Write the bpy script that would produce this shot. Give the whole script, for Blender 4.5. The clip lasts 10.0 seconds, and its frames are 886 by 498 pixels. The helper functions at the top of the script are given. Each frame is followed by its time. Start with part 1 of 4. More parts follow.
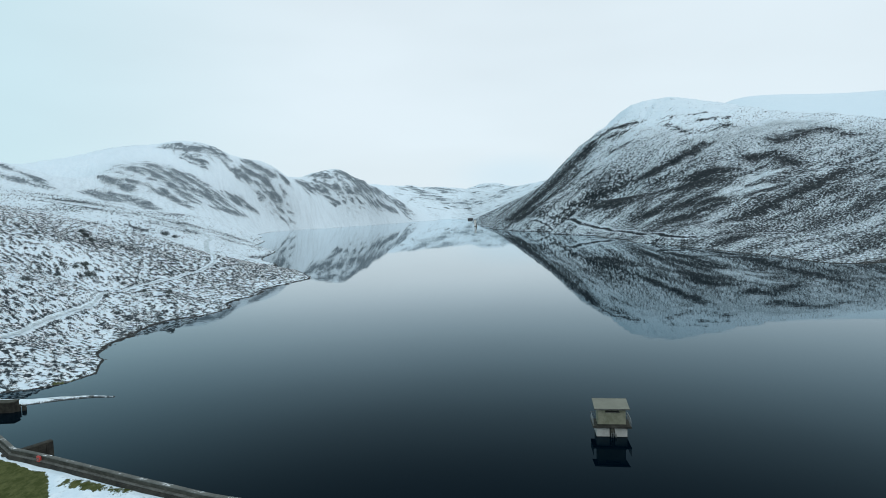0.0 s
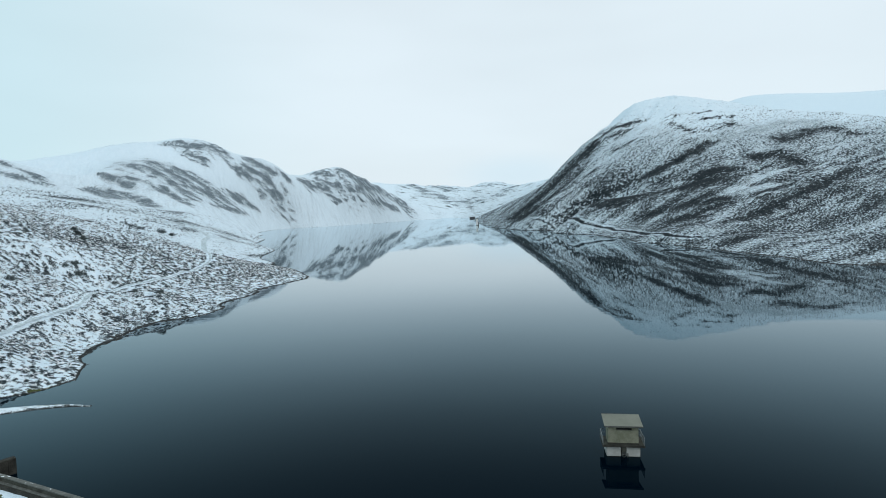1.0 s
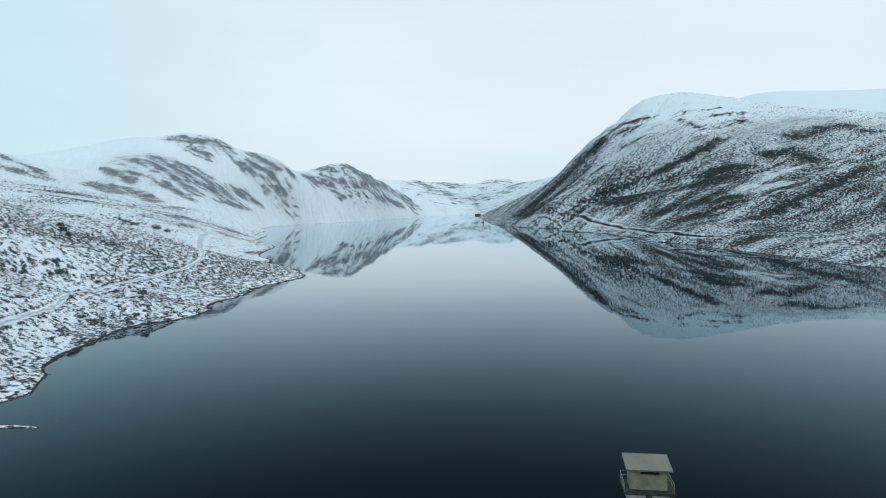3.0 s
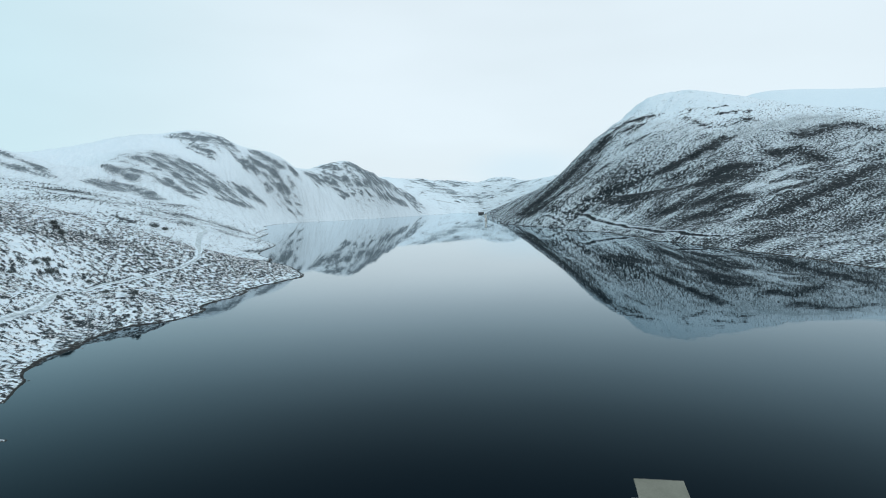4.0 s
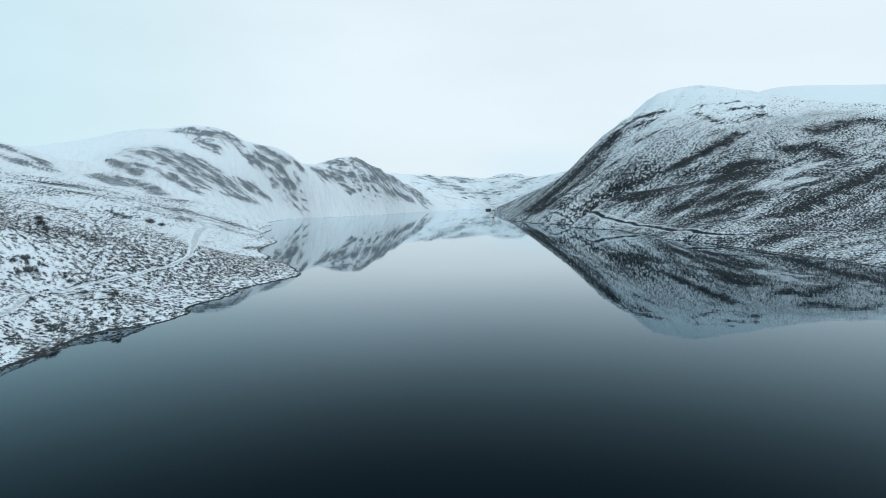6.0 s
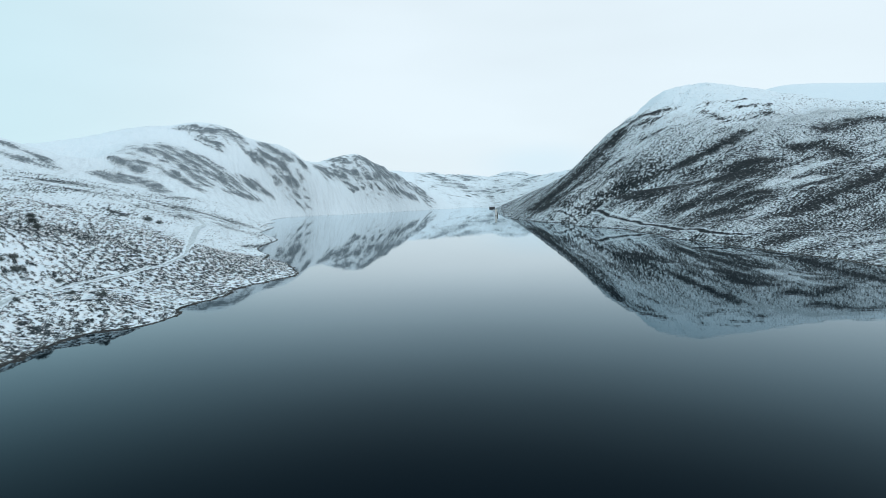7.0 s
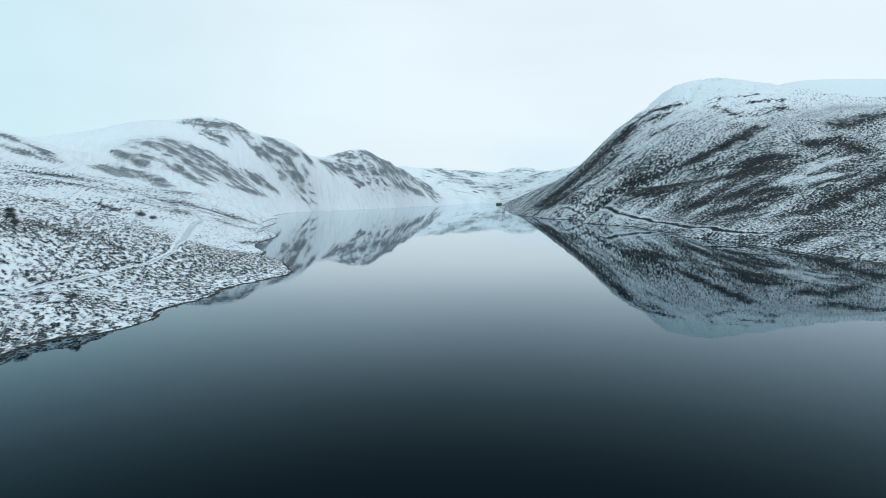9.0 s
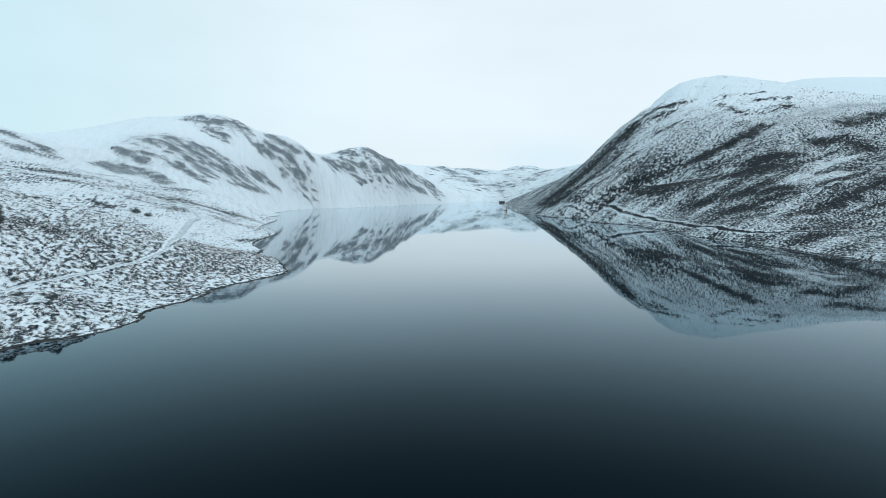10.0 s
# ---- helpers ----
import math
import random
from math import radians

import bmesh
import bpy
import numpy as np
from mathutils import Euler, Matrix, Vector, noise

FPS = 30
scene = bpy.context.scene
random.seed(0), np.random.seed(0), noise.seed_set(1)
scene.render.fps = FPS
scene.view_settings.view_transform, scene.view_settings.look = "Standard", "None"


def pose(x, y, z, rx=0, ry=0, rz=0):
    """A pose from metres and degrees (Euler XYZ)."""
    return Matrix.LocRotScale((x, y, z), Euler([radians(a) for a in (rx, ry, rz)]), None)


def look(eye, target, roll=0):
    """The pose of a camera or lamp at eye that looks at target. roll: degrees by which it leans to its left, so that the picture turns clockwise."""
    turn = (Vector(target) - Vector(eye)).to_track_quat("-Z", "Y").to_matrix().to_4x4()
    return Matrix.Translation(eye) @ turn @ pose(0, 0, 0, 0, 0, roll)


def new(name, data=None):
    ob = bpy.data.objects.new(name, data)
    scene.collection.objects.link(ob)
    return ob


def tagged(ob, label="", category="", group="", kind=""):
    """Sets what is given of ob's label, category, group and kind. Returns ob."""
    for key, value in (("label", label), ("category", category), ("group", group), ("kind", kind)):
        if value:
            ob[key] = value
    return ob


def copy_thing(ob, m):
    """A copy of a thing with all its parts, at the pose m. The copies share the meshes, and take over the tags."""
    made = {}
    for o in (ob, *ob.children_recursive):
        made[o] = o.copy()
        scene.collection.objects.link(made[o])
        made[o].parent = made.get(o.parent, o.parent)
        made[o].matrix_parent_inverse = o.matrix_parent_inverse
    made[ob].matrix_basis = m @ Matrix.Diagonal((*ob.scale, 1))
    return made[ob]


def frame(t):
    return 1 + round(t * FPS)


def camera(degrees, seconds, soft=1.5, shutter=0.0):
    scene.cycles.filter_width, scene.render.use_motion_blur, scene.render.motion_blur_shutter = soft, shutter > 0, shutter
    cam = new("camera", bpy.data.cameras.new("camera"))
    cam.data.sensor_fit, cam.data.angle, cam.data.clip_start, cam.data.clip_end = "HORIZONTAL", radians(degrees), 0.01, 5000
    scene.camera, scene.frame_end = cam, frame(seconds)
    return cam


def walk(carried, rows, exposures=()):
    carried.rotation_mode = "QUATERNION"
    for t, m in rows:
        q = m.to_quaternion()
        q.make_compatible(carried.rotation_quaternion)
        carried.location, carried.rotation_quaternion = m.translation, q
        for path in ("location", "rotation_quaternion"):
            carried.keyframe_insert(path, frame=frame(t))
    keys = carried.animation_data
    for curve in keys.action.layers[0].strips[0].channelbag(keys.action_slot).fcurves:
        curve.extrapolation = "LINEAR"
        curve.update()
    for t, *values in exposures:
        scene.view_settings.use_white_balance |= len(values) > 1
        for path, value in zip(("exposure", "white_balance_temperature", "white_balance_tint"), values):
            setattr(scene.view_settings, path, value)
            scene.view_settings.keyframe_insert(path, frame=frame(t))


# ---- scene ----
# camera: a drone flying level over the loch; t, x, y, z, yaw, pitch, roll
cam = camera(74.58, 10.0, soft=0.55)
ROWS = [
    (0.0, 0.435, -0.599, 36.071, -0.175, -3.593, 1.808),
    (0.5, 0.764, 3.209, 36.083, -0.085, -3.659, 1.703),
    (1.0, 1.142, 6.921, 36.104, 0.022, -3.728, 1.606),
    (1.5, 1.560, 10.555, 36.132, 0.144, -3.799, 1.516),
    (2.0, 2.010, 14.131, 36.167, 0.279, -3.874, 1.431),
    (2.5, 2.486, 17.665, 36.206, 0.426, -3.951, 1.352),
    (3.0, 2.981, 21.172, 36.249, 0.585, -4.031, 1.277),
    (3.5, 3.490, 24.667, 36.294, 0.752, -4.113, 1.206),
    (4.0, 4.011, 28.161, 36.340, 0.927, -4.198, 1.138),
    (4.5, 4.539, 31.666, 36.385, 1.107, -4.285, 1.073),
    (5.0, 5.074, 35.192, 36.428, 1.293, -4.373, 1.008),
    (5.5, 5.615, 38.746, 36.468, 1.481, -4.464, 0.945),
    (6.0, 6.160, 42.336, 36.503, 1.672, -4.557, 0.882),
    (6.5, 6.713, 45.968, 36.532, 1.862, -4.651, 0.818),
    (7.0, 7.273, 49.645, 36.553, 2.050, -4.746, 0.753),
    (7.5, 7.846, 53.369, 36.566, 2.236, -4.843, 0.686),
    (8.0, 8.434, 57.143, 36.569, 2.417, -4.942, 0.616),
    (8.5, 9.042, 60.965, 36.560, 2.592, -5.041, 0.543),
    (9.0, 9.677, 64.835, 36.538, 2.760, -5.141, 0.465),
    (9.5, 10.346, 68.749, 36.502, 2.919, -5.242, 0.383),
    (10.0, 11.055, 72.704, 36.451, 3.067, -5.344, 0.295),
]
walk(cam, [(t, pose(x, y, z, 90 + pitch, roll, yaw)) for t, x, y, z, yaw, pitch, roll in ROWS], [(0.0, -0.04), (2.5, -0.02), (5.0, 0.01), (10.0, 0.05)])
# end of camera

# ---- sky and light: a bright overcast winter day ----
SUN_ELEVATION, SUN_ROTATION = 0.62, 2.4
world = bpy.data.worlds.new("winter_sky")
scene.world = world
world.use_nodes = True
wn, wl = world.node_tree.nodes, world.node_tree.links
background = wn["Background"]
sky = wn.new("ShaderNodeTexSky")
sky.sky_type, sky.sun_disc = "NISHITA", False
sky.sun_elevation, sky.sun_rotation = SUN_ELEVATION, SUN_ROTATION
sky.altitude, sky.air_density, sky.dust_density = 350.0, 1.0, 3.0
sky_dim = wn.new("ShaderNodeMix")
sky_dim.data_type, sky_dim.blend_type = "RGBA", "MULTIPLY"
sky_dim.inputs["Factor"].default_value = 1.0
sky_dim.inputs["B"].default_value = (0.07, 0.07, 0.07, 1)
wl.new(sky.outputs[0], sky_dim.inputs["A"])
way = wn.new("ShaderNodeTexCoord")
split_way = wn.new("ShaderNodeSeparateXYZ")
wl.new(way.outputs["Generated"], split_way.inputs[0])
across = wn.new("ShaderNodeMapRange")
across.interpolation_type = "SMOOTHSTEP"
across.inputs["From Min"].default_value, across.inputs["From Max"].default_value = -0.85, -0.1
wl.new(split_way.outputs[0], across.inputs["Value"])
cloud_sheet = wn.new("ShaderNodeMix")
cloud_sheet.data_type = "RGBA"
cloud_sheet.inputs["A"].default_value = (0.60, 0.86, 0.94, 1)
cloud_sheet.inputs["B"].default_value = (0.83, 0.95, 1.02, 1)
wl.new(across.outputs[0], cloud_sheet.inputs["Factor"])
cloud_map = wn.new("ShaderNodeMapping")
cloud_map.inputs["Scale"].default_value = (1.0, 1.0, 3.5)
wl.new(way.outputs["Generated"], cloud_map.inputs["Vector"])
cloud_noise = wn.new("ShaderNodeTexNoise")
cloud_noise.inputs["Scale"].default_value, cloud_noise.inputs["Detail"].default_value = 1.6, 3.0
wl.new(cloud_map.outputs[0], cloud_noise.inputs["Vector"])
cloud_range = wn.new("ShaderNodeMapRange")
cloud_range.inputs["From Min"].default_value, cloud_range.inputs["From Max"].default_value = 0.3, 0.7
cloud_range.inputs["To Min"].default_value, cloud_range.inputs["To Max"].default_value = 0.93, 1.03
wl.new(cloud_noise.outputs[0], cloud_range.inputs["Value"])
cloud = wn.new("ShaderNodeVectorMath")
cloud.operation = "SCALE"
wl.new(cloud_sheet.outputs["Result"], cloud.inputs[0])
wl.new(cloud_range.outputs[0], cloud.inputs["Scale"])
overcast = wn.new("ShaderNodeMix")
overcast.data_type = "RGBA"
overcast.inputs["Factor"].default_value = 0.9
wl.new(sky_dim.outputs["Result"], overcast.inputs["A"])
wl.new(cloud.outputs[0], overcast.inputs["B"])
gap = wn.new("ShaderNodeVectorMath")
gap.operation = "DISTANCE"
gap_map = wn.new("ShaderNodeMapping")
gap_map.inputs["Scale"].default_value = (1.0, 1.0, 3.2)
wl.new(way.outputs["Generated"], gap_map.inputs["Vector"])
wl.new(gap_map.outputs[0], gap.inputs[0])
gap.inputs[1].default_value = (0.13, 0.99, 0.19)
gap_range = wn.new("ShaderNodeMapRange")
gap_range.interpolation_type = "SMOOTHSTEP"
gap_range.inputs["From Min"].default_value, gap_range.inputs["From Max"].default_value = 0.02, 0.15
gap_range.inputs["To Min"].default_value, gap_range.inputs["To Max"].default_value = 0.6, 0.0
wl.new(gap.outputs["Value"], gap_range.inputs["Value"])
clearing = wn.new("ShaderNodeMix")
clearing.data_type = "RGBA"
clearing.inputs["B"].default_value = (0.66, 0.84, 0.95, 1)
wl.new(gap_range.outputs[0], clearing.inputs["Factor"])
wl.new(overcast.outputs["Result"], clearing.inputs["A"])
wl.new(clearing.outputs["Result"], background.inputs["Color"])
background.inputs["Strength"].default_value = 1.0

sun_lamp = bpy.data.lights.new("sun", "SUN")
sun_lamp.energy, sun_lamp.angle, sun_lamp.color = 0.5, radians(25), (1.0, 0.985, 0.96)
sun = new("sun", sun_lamp)
sun.matrix_world = look((0, 0, 300), (-math.sin(SUN_ROTATION) * 100, -math.cos(SUN_ROTATION) * 100, 300 - math.tan(SUN_ELEVATION) * 100))


# ---- small tools ----
def link(nt, a, b):
    nt.links.new(a, b)


def node(nt, kind, **values):
    n = nt.nodes.new("ShaderNode" + kind)
    for key, value in values.items():
        n.inputs[key.replace("_", " ")].default_value = value
    return n


def math_node(nt, operation, a, b=None, clamp=False):
    n = nt.nodes.new("ShaderNodeMath")
    n.operation, n.use_clamp = operation, clamp
    for i, v in enumerate((a, b)):
        if v is None:
            continue
        if isinstance(v, (int, float)):
            n.inputs[i].default_value = v
        else:
            link(nt, v, n.inputs[i])
    return n.outputs[0]


def mix_node(nt, factor, a, b, blend="MIX"):
    n = nt.nodes.new("ShaderNodeMix")
    n.data_type, n.blend_type = "RGBA", blend
    for name, v in (("Factor", factor), ("A", a), ("B", b)):
        if isinstance(v, (int, float)):
            n.inputs[name].default_value = v
        elif isinstance(v, tuple):
            n.inputs[name].default_value = (*v, 1)
        else:
            link(nt, v, n.inputs[name])
    return n.outputs["Result"]


def ramp_node(nt, value, low, high, to_low=0.0, to_high=1.0, smooth=True):
    n = nt.nodes.new("ShaderNodeMapRange")
    n.interpolation_type = "SMOOTHSTEP" if smooth else "LINEAR"
    link(nt, value, n.inputs["Value"])
    for name, v in (("From Min", low), ("From Max", high), ("To Min", to_low), ("To Max", to_high)):
        if isinstance(v, (int, float)):
            n.inputs[name].default_value = v
        else:
            link(nt, v, n.inputs[name])
    return n.outputs[0]


def noise_node(nt, vector, scale, detail=4.0, roughness=0.55, distortion=0.0):
    n = node(nt, "TexNoise", Scale=scale, Detail=detail, Roughness=roughness, Distortion=distortion)
    if vector is not None:
        link(nt, vector, n.inputs["Vector"])
    return n.outputs["Fac"]


def stretched(nt, vector, angle, lengths):
    n = nt.nodes.new("ShaderNodeMapping")
    n.vector_type = "TEXTURE"
    n.inputs["Rotation"].default_value = (0, 0, radians(angle))
    n.inputs["Scale"].default_value = lengths
    link(nt, vector, n.inputs["Vector"])
    return n.outputs[0]


def fresh(name):
    m = bpy.data.materials.new(name)
    m.use_nodes = True
    return m, m.node_tree, m.node_tree.nodes["Principled BSDF"]


def worn(name, colour, second, scale, roughness=0.85, bump=0.02, metal=0.0, snow=0.0):
    """A weathered surface: two colours mixed by coarse and fine noise, with relief, and thin snow on top if asked."""
    m, nt, bsdf = fresh(name)
    at = node(nt, "TexCoord").outputs["Object"]
    coarse = noise_node(nt, at, scale, 5, 0.6)
    fine = noise_node(nt, at, scale * 9, 4, 0.65)
    both = math_node(nt, "ADD", math_node(nt, "MULTIPLY", coarse, 0.65), math_node(nt, "MULTIPLY", fine, 0.35))
    tone = mix_node(nt, ramp_node(nt, both, 0.36, 0.64), colour, second)
    if snow:
        up = nt.nodes.new("ShaderNodeSeparateXYZ")
        link(nt, node(nt, "NewGeometry").outputs["Normal"], up.inputs[0])
        lying = math_node(nt, "MULTIPLY", ramp_node(nt, up.outputs[2], 0.55, 0.85), ramp_node(nt, both, 0.62 - snow * 0.3, 0.68 - snow * 0.3))
        tone = mix_node(nt, lying, tone, (0.8, 0.84, 0.87))
    link(nt, tone, bsdf.inputs["Base Color"])
    bsdf.inputs["Roughness"].default_value, bsdf.inputs["Metallic"].default_value = roughness, metal
    bsdf.inputs["Specular IOR Level"].default_value = 0.1 if roughness > 0.75 else 0.5
    relief = node(nt, "Bump", Strength=0.5, Distance=bump)
    link(nt, both, relief.inputs["Height"])
    link(nt, relief.outputs[0], bsdf.inputs["Normal"])
    return m


def grid_noise(x, y, seed):
    """Smooth gradient noise, about -0.7 to 0.7, for arrays."""
    rng = np.random.RandomState(seed)
    turn = rng.rand(256, 256) * 2 * np.pi
    gx, gy = np.cos(turn).astype(np.float32), np.sin(turn).astype(np.float32)
    xi, yi = np.floor(x).astype(np.int32), np.floor(y).astype(np.int32)
    fx, fy = (x - xi).astype(np.float32), (y - yi).astype(np.float32)
    sx, sy = fx * fx * fx * (fx * (fx * 6 - 15) + 10), fy * fy * fy * (fy * (fy * 6 - 15) + 10)
    out = 0
    for i in (0, 1):
        for j in (0, 1):
            a, b = (xi + i) & 255, (yi + j) & 255
            w = (sx if i else 1 - sx) * (sy if j else 1 - sy)
            out = out + w * (gx[a, b] * (fx - i) + gy[a, b] * (fy - j))
    return out


def rough_noise(x, y, size, octaves, gain, seed):
    out, amp = 0, 1.0
    for k in range(octaves):
        out = out + amp * grid_noise(x / size + 17.3 * k, y / size - 9.1 * k, seed + k)
        size, amp = size / 2.03, amp * gain
    return out


def step(a, low, high):
    s = np.clip((a - low) / (high - low), 0, 1)
    return s * s * (3 - 2 * s)


def near_line(x, y, line):
    """Distance from the points x, y to a polyline."""
    best = np.full(np.shape(x), 1e9)
    for (ax, ay), (bx, by) in zip(line[:-1], line[1:]):
        dx, dy = bx - ax, by - ay
        s = np.clip(((x - ax) * dx + (y - ay) * dy) / (dx * dx + dy * dy), 0, 1)
        best = np.minimum(best, np.hypot(x - ax - s * dx, y - ay - s * dy))
    return best


def patch(x, y, cx, cy, along, across_, angle):
    """A soft oval, 1 in its middle."""
    c, s = math.cos(radians(angle)), math.sin(radians(angle))
    u, v = (x - cx) * c + (y - cy) * s, -(x - cx) * s + (y - cy) * c
    return np.exp(-((u / along) ** 2 + (v / across_) ** 2))


def link_mesh(name, bm, material, smooth=False):
    me = bpy.data.meshes.new(name)
    bm.to_mesh(me)
    bm.free()
    me.materials.append(material)
    if smooth:
        me.polygons.foreach_set("use_smooth", [True] * len(me.polygons))
    return new(name, me)


def part(name, bm, material, parent, label="", smooth=False):
    ob = link_mesh(name, bm, material, smooth)
    ob.parent = parent
    if label:
        ob["label"] = label
    return ob


def box(bm, low, high, bevel=0.0, turn=None):
    """A box from corner to corner, with small bevels, added to bm."""
    sx, sy, sz = (b - a for a, b in zip(low, high))
    made = bmesh.ops.create_cube(bm, size=1.0)["verts"]
    m = Matrix.Translation([(a + b) / 2 for a, b in zip(low, high)]) @ Matrix.Diagonal((sx, sy, sz, 1))
    bmesh.ops.transform(bm, matrix=(turn @ m) if turn else m, verts=made)
    if bevel:
        edges = list({e for v in made for e in v.link_edges})
        bmesh.ops.bevel(bm, geom=edges, offset=bevel, segments=2, affect="EDGES")
    return bm


def rod(bm, a, b, radius, sides=8):
    a, b = Vector(a), Vector(b)
    m = Matrix.Translation((a + b) / 2) @ (b - a).to_track_quat("Z", "Y").to_matrix().to_4x4()
    bmesh.ops.create_cone(bm, cap_ends=True, segments=sides, radius1=radius, radius2=radius, depth=(b - a).length, matrix=m)
    return bm


# ---- the plan: shores, crests and slopes in metres, water at z = 0 ----
LEFT_SHORE = [(-96.2, 123.3), (-90.4, 125.5), (-86.2, 130.2), (-84.7, 134.1), (-84.1, 136.9), (-86.8, 144.4), (-91.8, 153.6), (-95.9, 163.1), (-98.4, 175.2), (-97.8, 181.6), (-99.4, 204.4), (-91.9, 215.5), (-89.0, 241.4), (-87.5, 269.2), (-89, 293), (-83, 315), (-80, 328), (-77, 341), (-85, 361), (-108, 408), (-129, 451), (-156, 503), (-166, 551), (-175, 609), (-234, 727), (-265, 860), (-338, 1021), (-380, 1181), (-410, 1312), (-432, 1489), (-402, 1656), (-340, 1741), (-285, 1925), (-216, 2154), (-134, 2524), (-15, 2725), (-20, 2750)]
RIGHT_SHORE = [(120, 2760), (104, 2100), (87, 1600), (90, 1393), (103, 1136), (136, 987), (164, 893), (180, 785), (194, 707), (200, 625), (201, 554), (208, 496), (213, 441), (218, 409), (221, 385), (220, 359), (221, 331), (256, 331)]
BANK = [(-156, 254, 17), (-153, 250, 13), (-218, 463, 26), (-209, 522, 18), (-172, 299, 25), (-232, 333, 43), (-259, 483, 39), (-132, 332, 14), (-139, 423, 3), (-144, 243, 8), (-110, 231, 8), (-531, 707, 78), (-462, 706, 69), (-506, 906, 52), (-373, 804, 46), (-333, 903, 30), (-284, 653, 33), (-183, 243, 32), (-139, 182, 19), (-109, 142, 8), (-385, 1104, 23)]
LEFT_HILLS = [(-636, 1117, 126), (-629, 1221, 151), (-704, 962, 136), (-693, 995, 128), (-611, 1108, 96), (-574, 1227, 119), (-530, 1477, 113)]
LEFT_CREST = [(-755, 1000, 150), (-737, 1040, 138), (-716, 1080, 121), (-721, 1150, 116), (-853, 1480, 213), (-828, 1500, 225), (-781, 1520, 231), (-732, 1540, 230), (-695, 1540, 242), (-647, 1550, 244), (-601, 1580, 229), (-579, 1620, 215), (-551, 1650, 202), (-514, 1680, 195), (-478, 1720, 180), (-466, 1860, 163), (-416, 1960, 181), (-388, 2010, 192), (-351, 2070, 201), (-321, 2130, 181), (-284, 2230, 166), (-241, 2420, 137), (-198, 2600, 107), (-149, 2830, 71)]
RIGHT_FACE = [(224, 874, 43), (311, 878, 58), (330, 714, 42), (362, 669, 41), (553, 849, 84), (387, 638, 31), (293, 580, 16), (435, 773, 66), (291, 1040, 92), (359, 900, 83), (487, 980, 120), (312, 1190, 147), (497, 1250, 217), (433, 1330, 225), (711, 1201, 195), (822, 1202, 191), (170, 1060, 32), (191, 1020, 55), (329, 464, 9), (313, 515, 8.5), (244, 511, 8), (213, 571, 7.5), (215, 756, 7), (226, 946, 7)]
RIGHT_CREST = [(121, 1330, 7), (179, 1300, 53), (238, 1290, 102), (303, 1310, 166), (377, 1360, 217), (452, 1440, 275), (526, 1500, 297), (568, 1540, 312), (639, 1540, 306), (714, 1520, 295), (759, 1500, 286), (800, 1450, 266), (835, 1400, 250), (872, 1360, 242), (913, 1300, 222)]
FAR_RIDGE = [(1370, 3002, 501), (1516, 3002, 566), (1921, 3005, 568), (2293, 3007, 580)]
FAR_HILLS = [(-430, 3900, 230), (-269, 4300, 234), (-201, 4350, 247), (-106, 4350, 216), (20, 4400, 233), (127, 4500, 184), (240, 4600, 229), (425, 4700, 266), (502, 4400, 211), (621, 4500, 209), (771, 4500, 232), (-132, 3400, 94), (-18, 3400, 72), (144, 3400, 40), (307, 3400, 66), (420, 3400, 97), (-115, 2950, 10), (125, 2950, 6), (248, 2750, 19)]
PATH = [(-110.5, 143.9), (-115.7, 157.0), (-119.2, 168.5), (-120.6, 179.6), (-122.2, 192.0), (-124.7, 206.8), (-132.4, 229.9), (-137.2, 248.9), (-134.0, 261.8), (-130.4, 276.8), (-128.3, 291.7), (-126.7, 304.6), (-128.2, 325.6), (-136.3, 346.7), (-151.0, 379.8), (-166.7, 414.0), (-184.3, 455.1), (-200.9, 496.3), (-214.1, 537.0), (-237.2, 565.7), (-259.9, 591.0)]
DAM_LINE = [(-170, 170), (-120.6, 131.1), (-75.0, 93.1), (-64.1, 83.8), (-57.4, 80.9), (-45.2, 75.1), (-34.5, 70.1), (-24.1, 65.8), (0, 59), (30, 55), (65, 54), (110, 60), (180, 90), (260, 150), (330, 240)]
DEEP = [(-60, 130), (0, 100), (60, 110), (140, 170), (0, 200), (90, 260), (160, 330), (-20, 330), (120, 480), (0, 520), (-80, 560), (80, 800), (-60, 800), (-180, 900), (20, 1100), (-200, 1250), (30, 1400), (-280, 1500), (-120, 1700), (0, 1900), (-80, 2200), (60, 2350), (20, 1600)]
# ground that no view shows: behind the crests, at the sides and behind the dam
BEYOND = [(-1180, 1900, 115), (-900, 1950, 150), (-620, 2900, 190), (-450, 3300, 180), (150, 1600, 8), (330, 1900, 110), (620, 2000, 240), (900, 2100, 280), (1250, 2000, 240), (1500, 1800, 190),
          (-600, 4850, 200), (0, 4900, 130), (700, 4850, 150), (1900, 4300, 420), (2900, 3700, 500), (1000, 700, 150), (600, 300, 90), (360, 200, 22), (310, 290, 10), (1500, 200, 250), (2500, 1500, 420), (4500, 500, 600),
          (-400, 250, 70), (-900, 500, 160), (-2500, 1500, 260), (-4500, 500, 400), (-1500, 2500, 130), (-2400, 4000, 200), (-1200, 200, 200), (600, -600, 90), (-600, -600, 90), (0, -1500, 60), (2500, -2500, 400), (-2500, -2500, 400), (0, -4500, 300),
          (0, 30, -9), (40, 20, -9), (-40, 30, -9), (30, -20, -10), (-30, -20, -10), (-70, 50, -5), (110, 20, -5), (0, -90, -12), (-140, 90, 6), (-170, 150, 22), (200, 30, 8)]


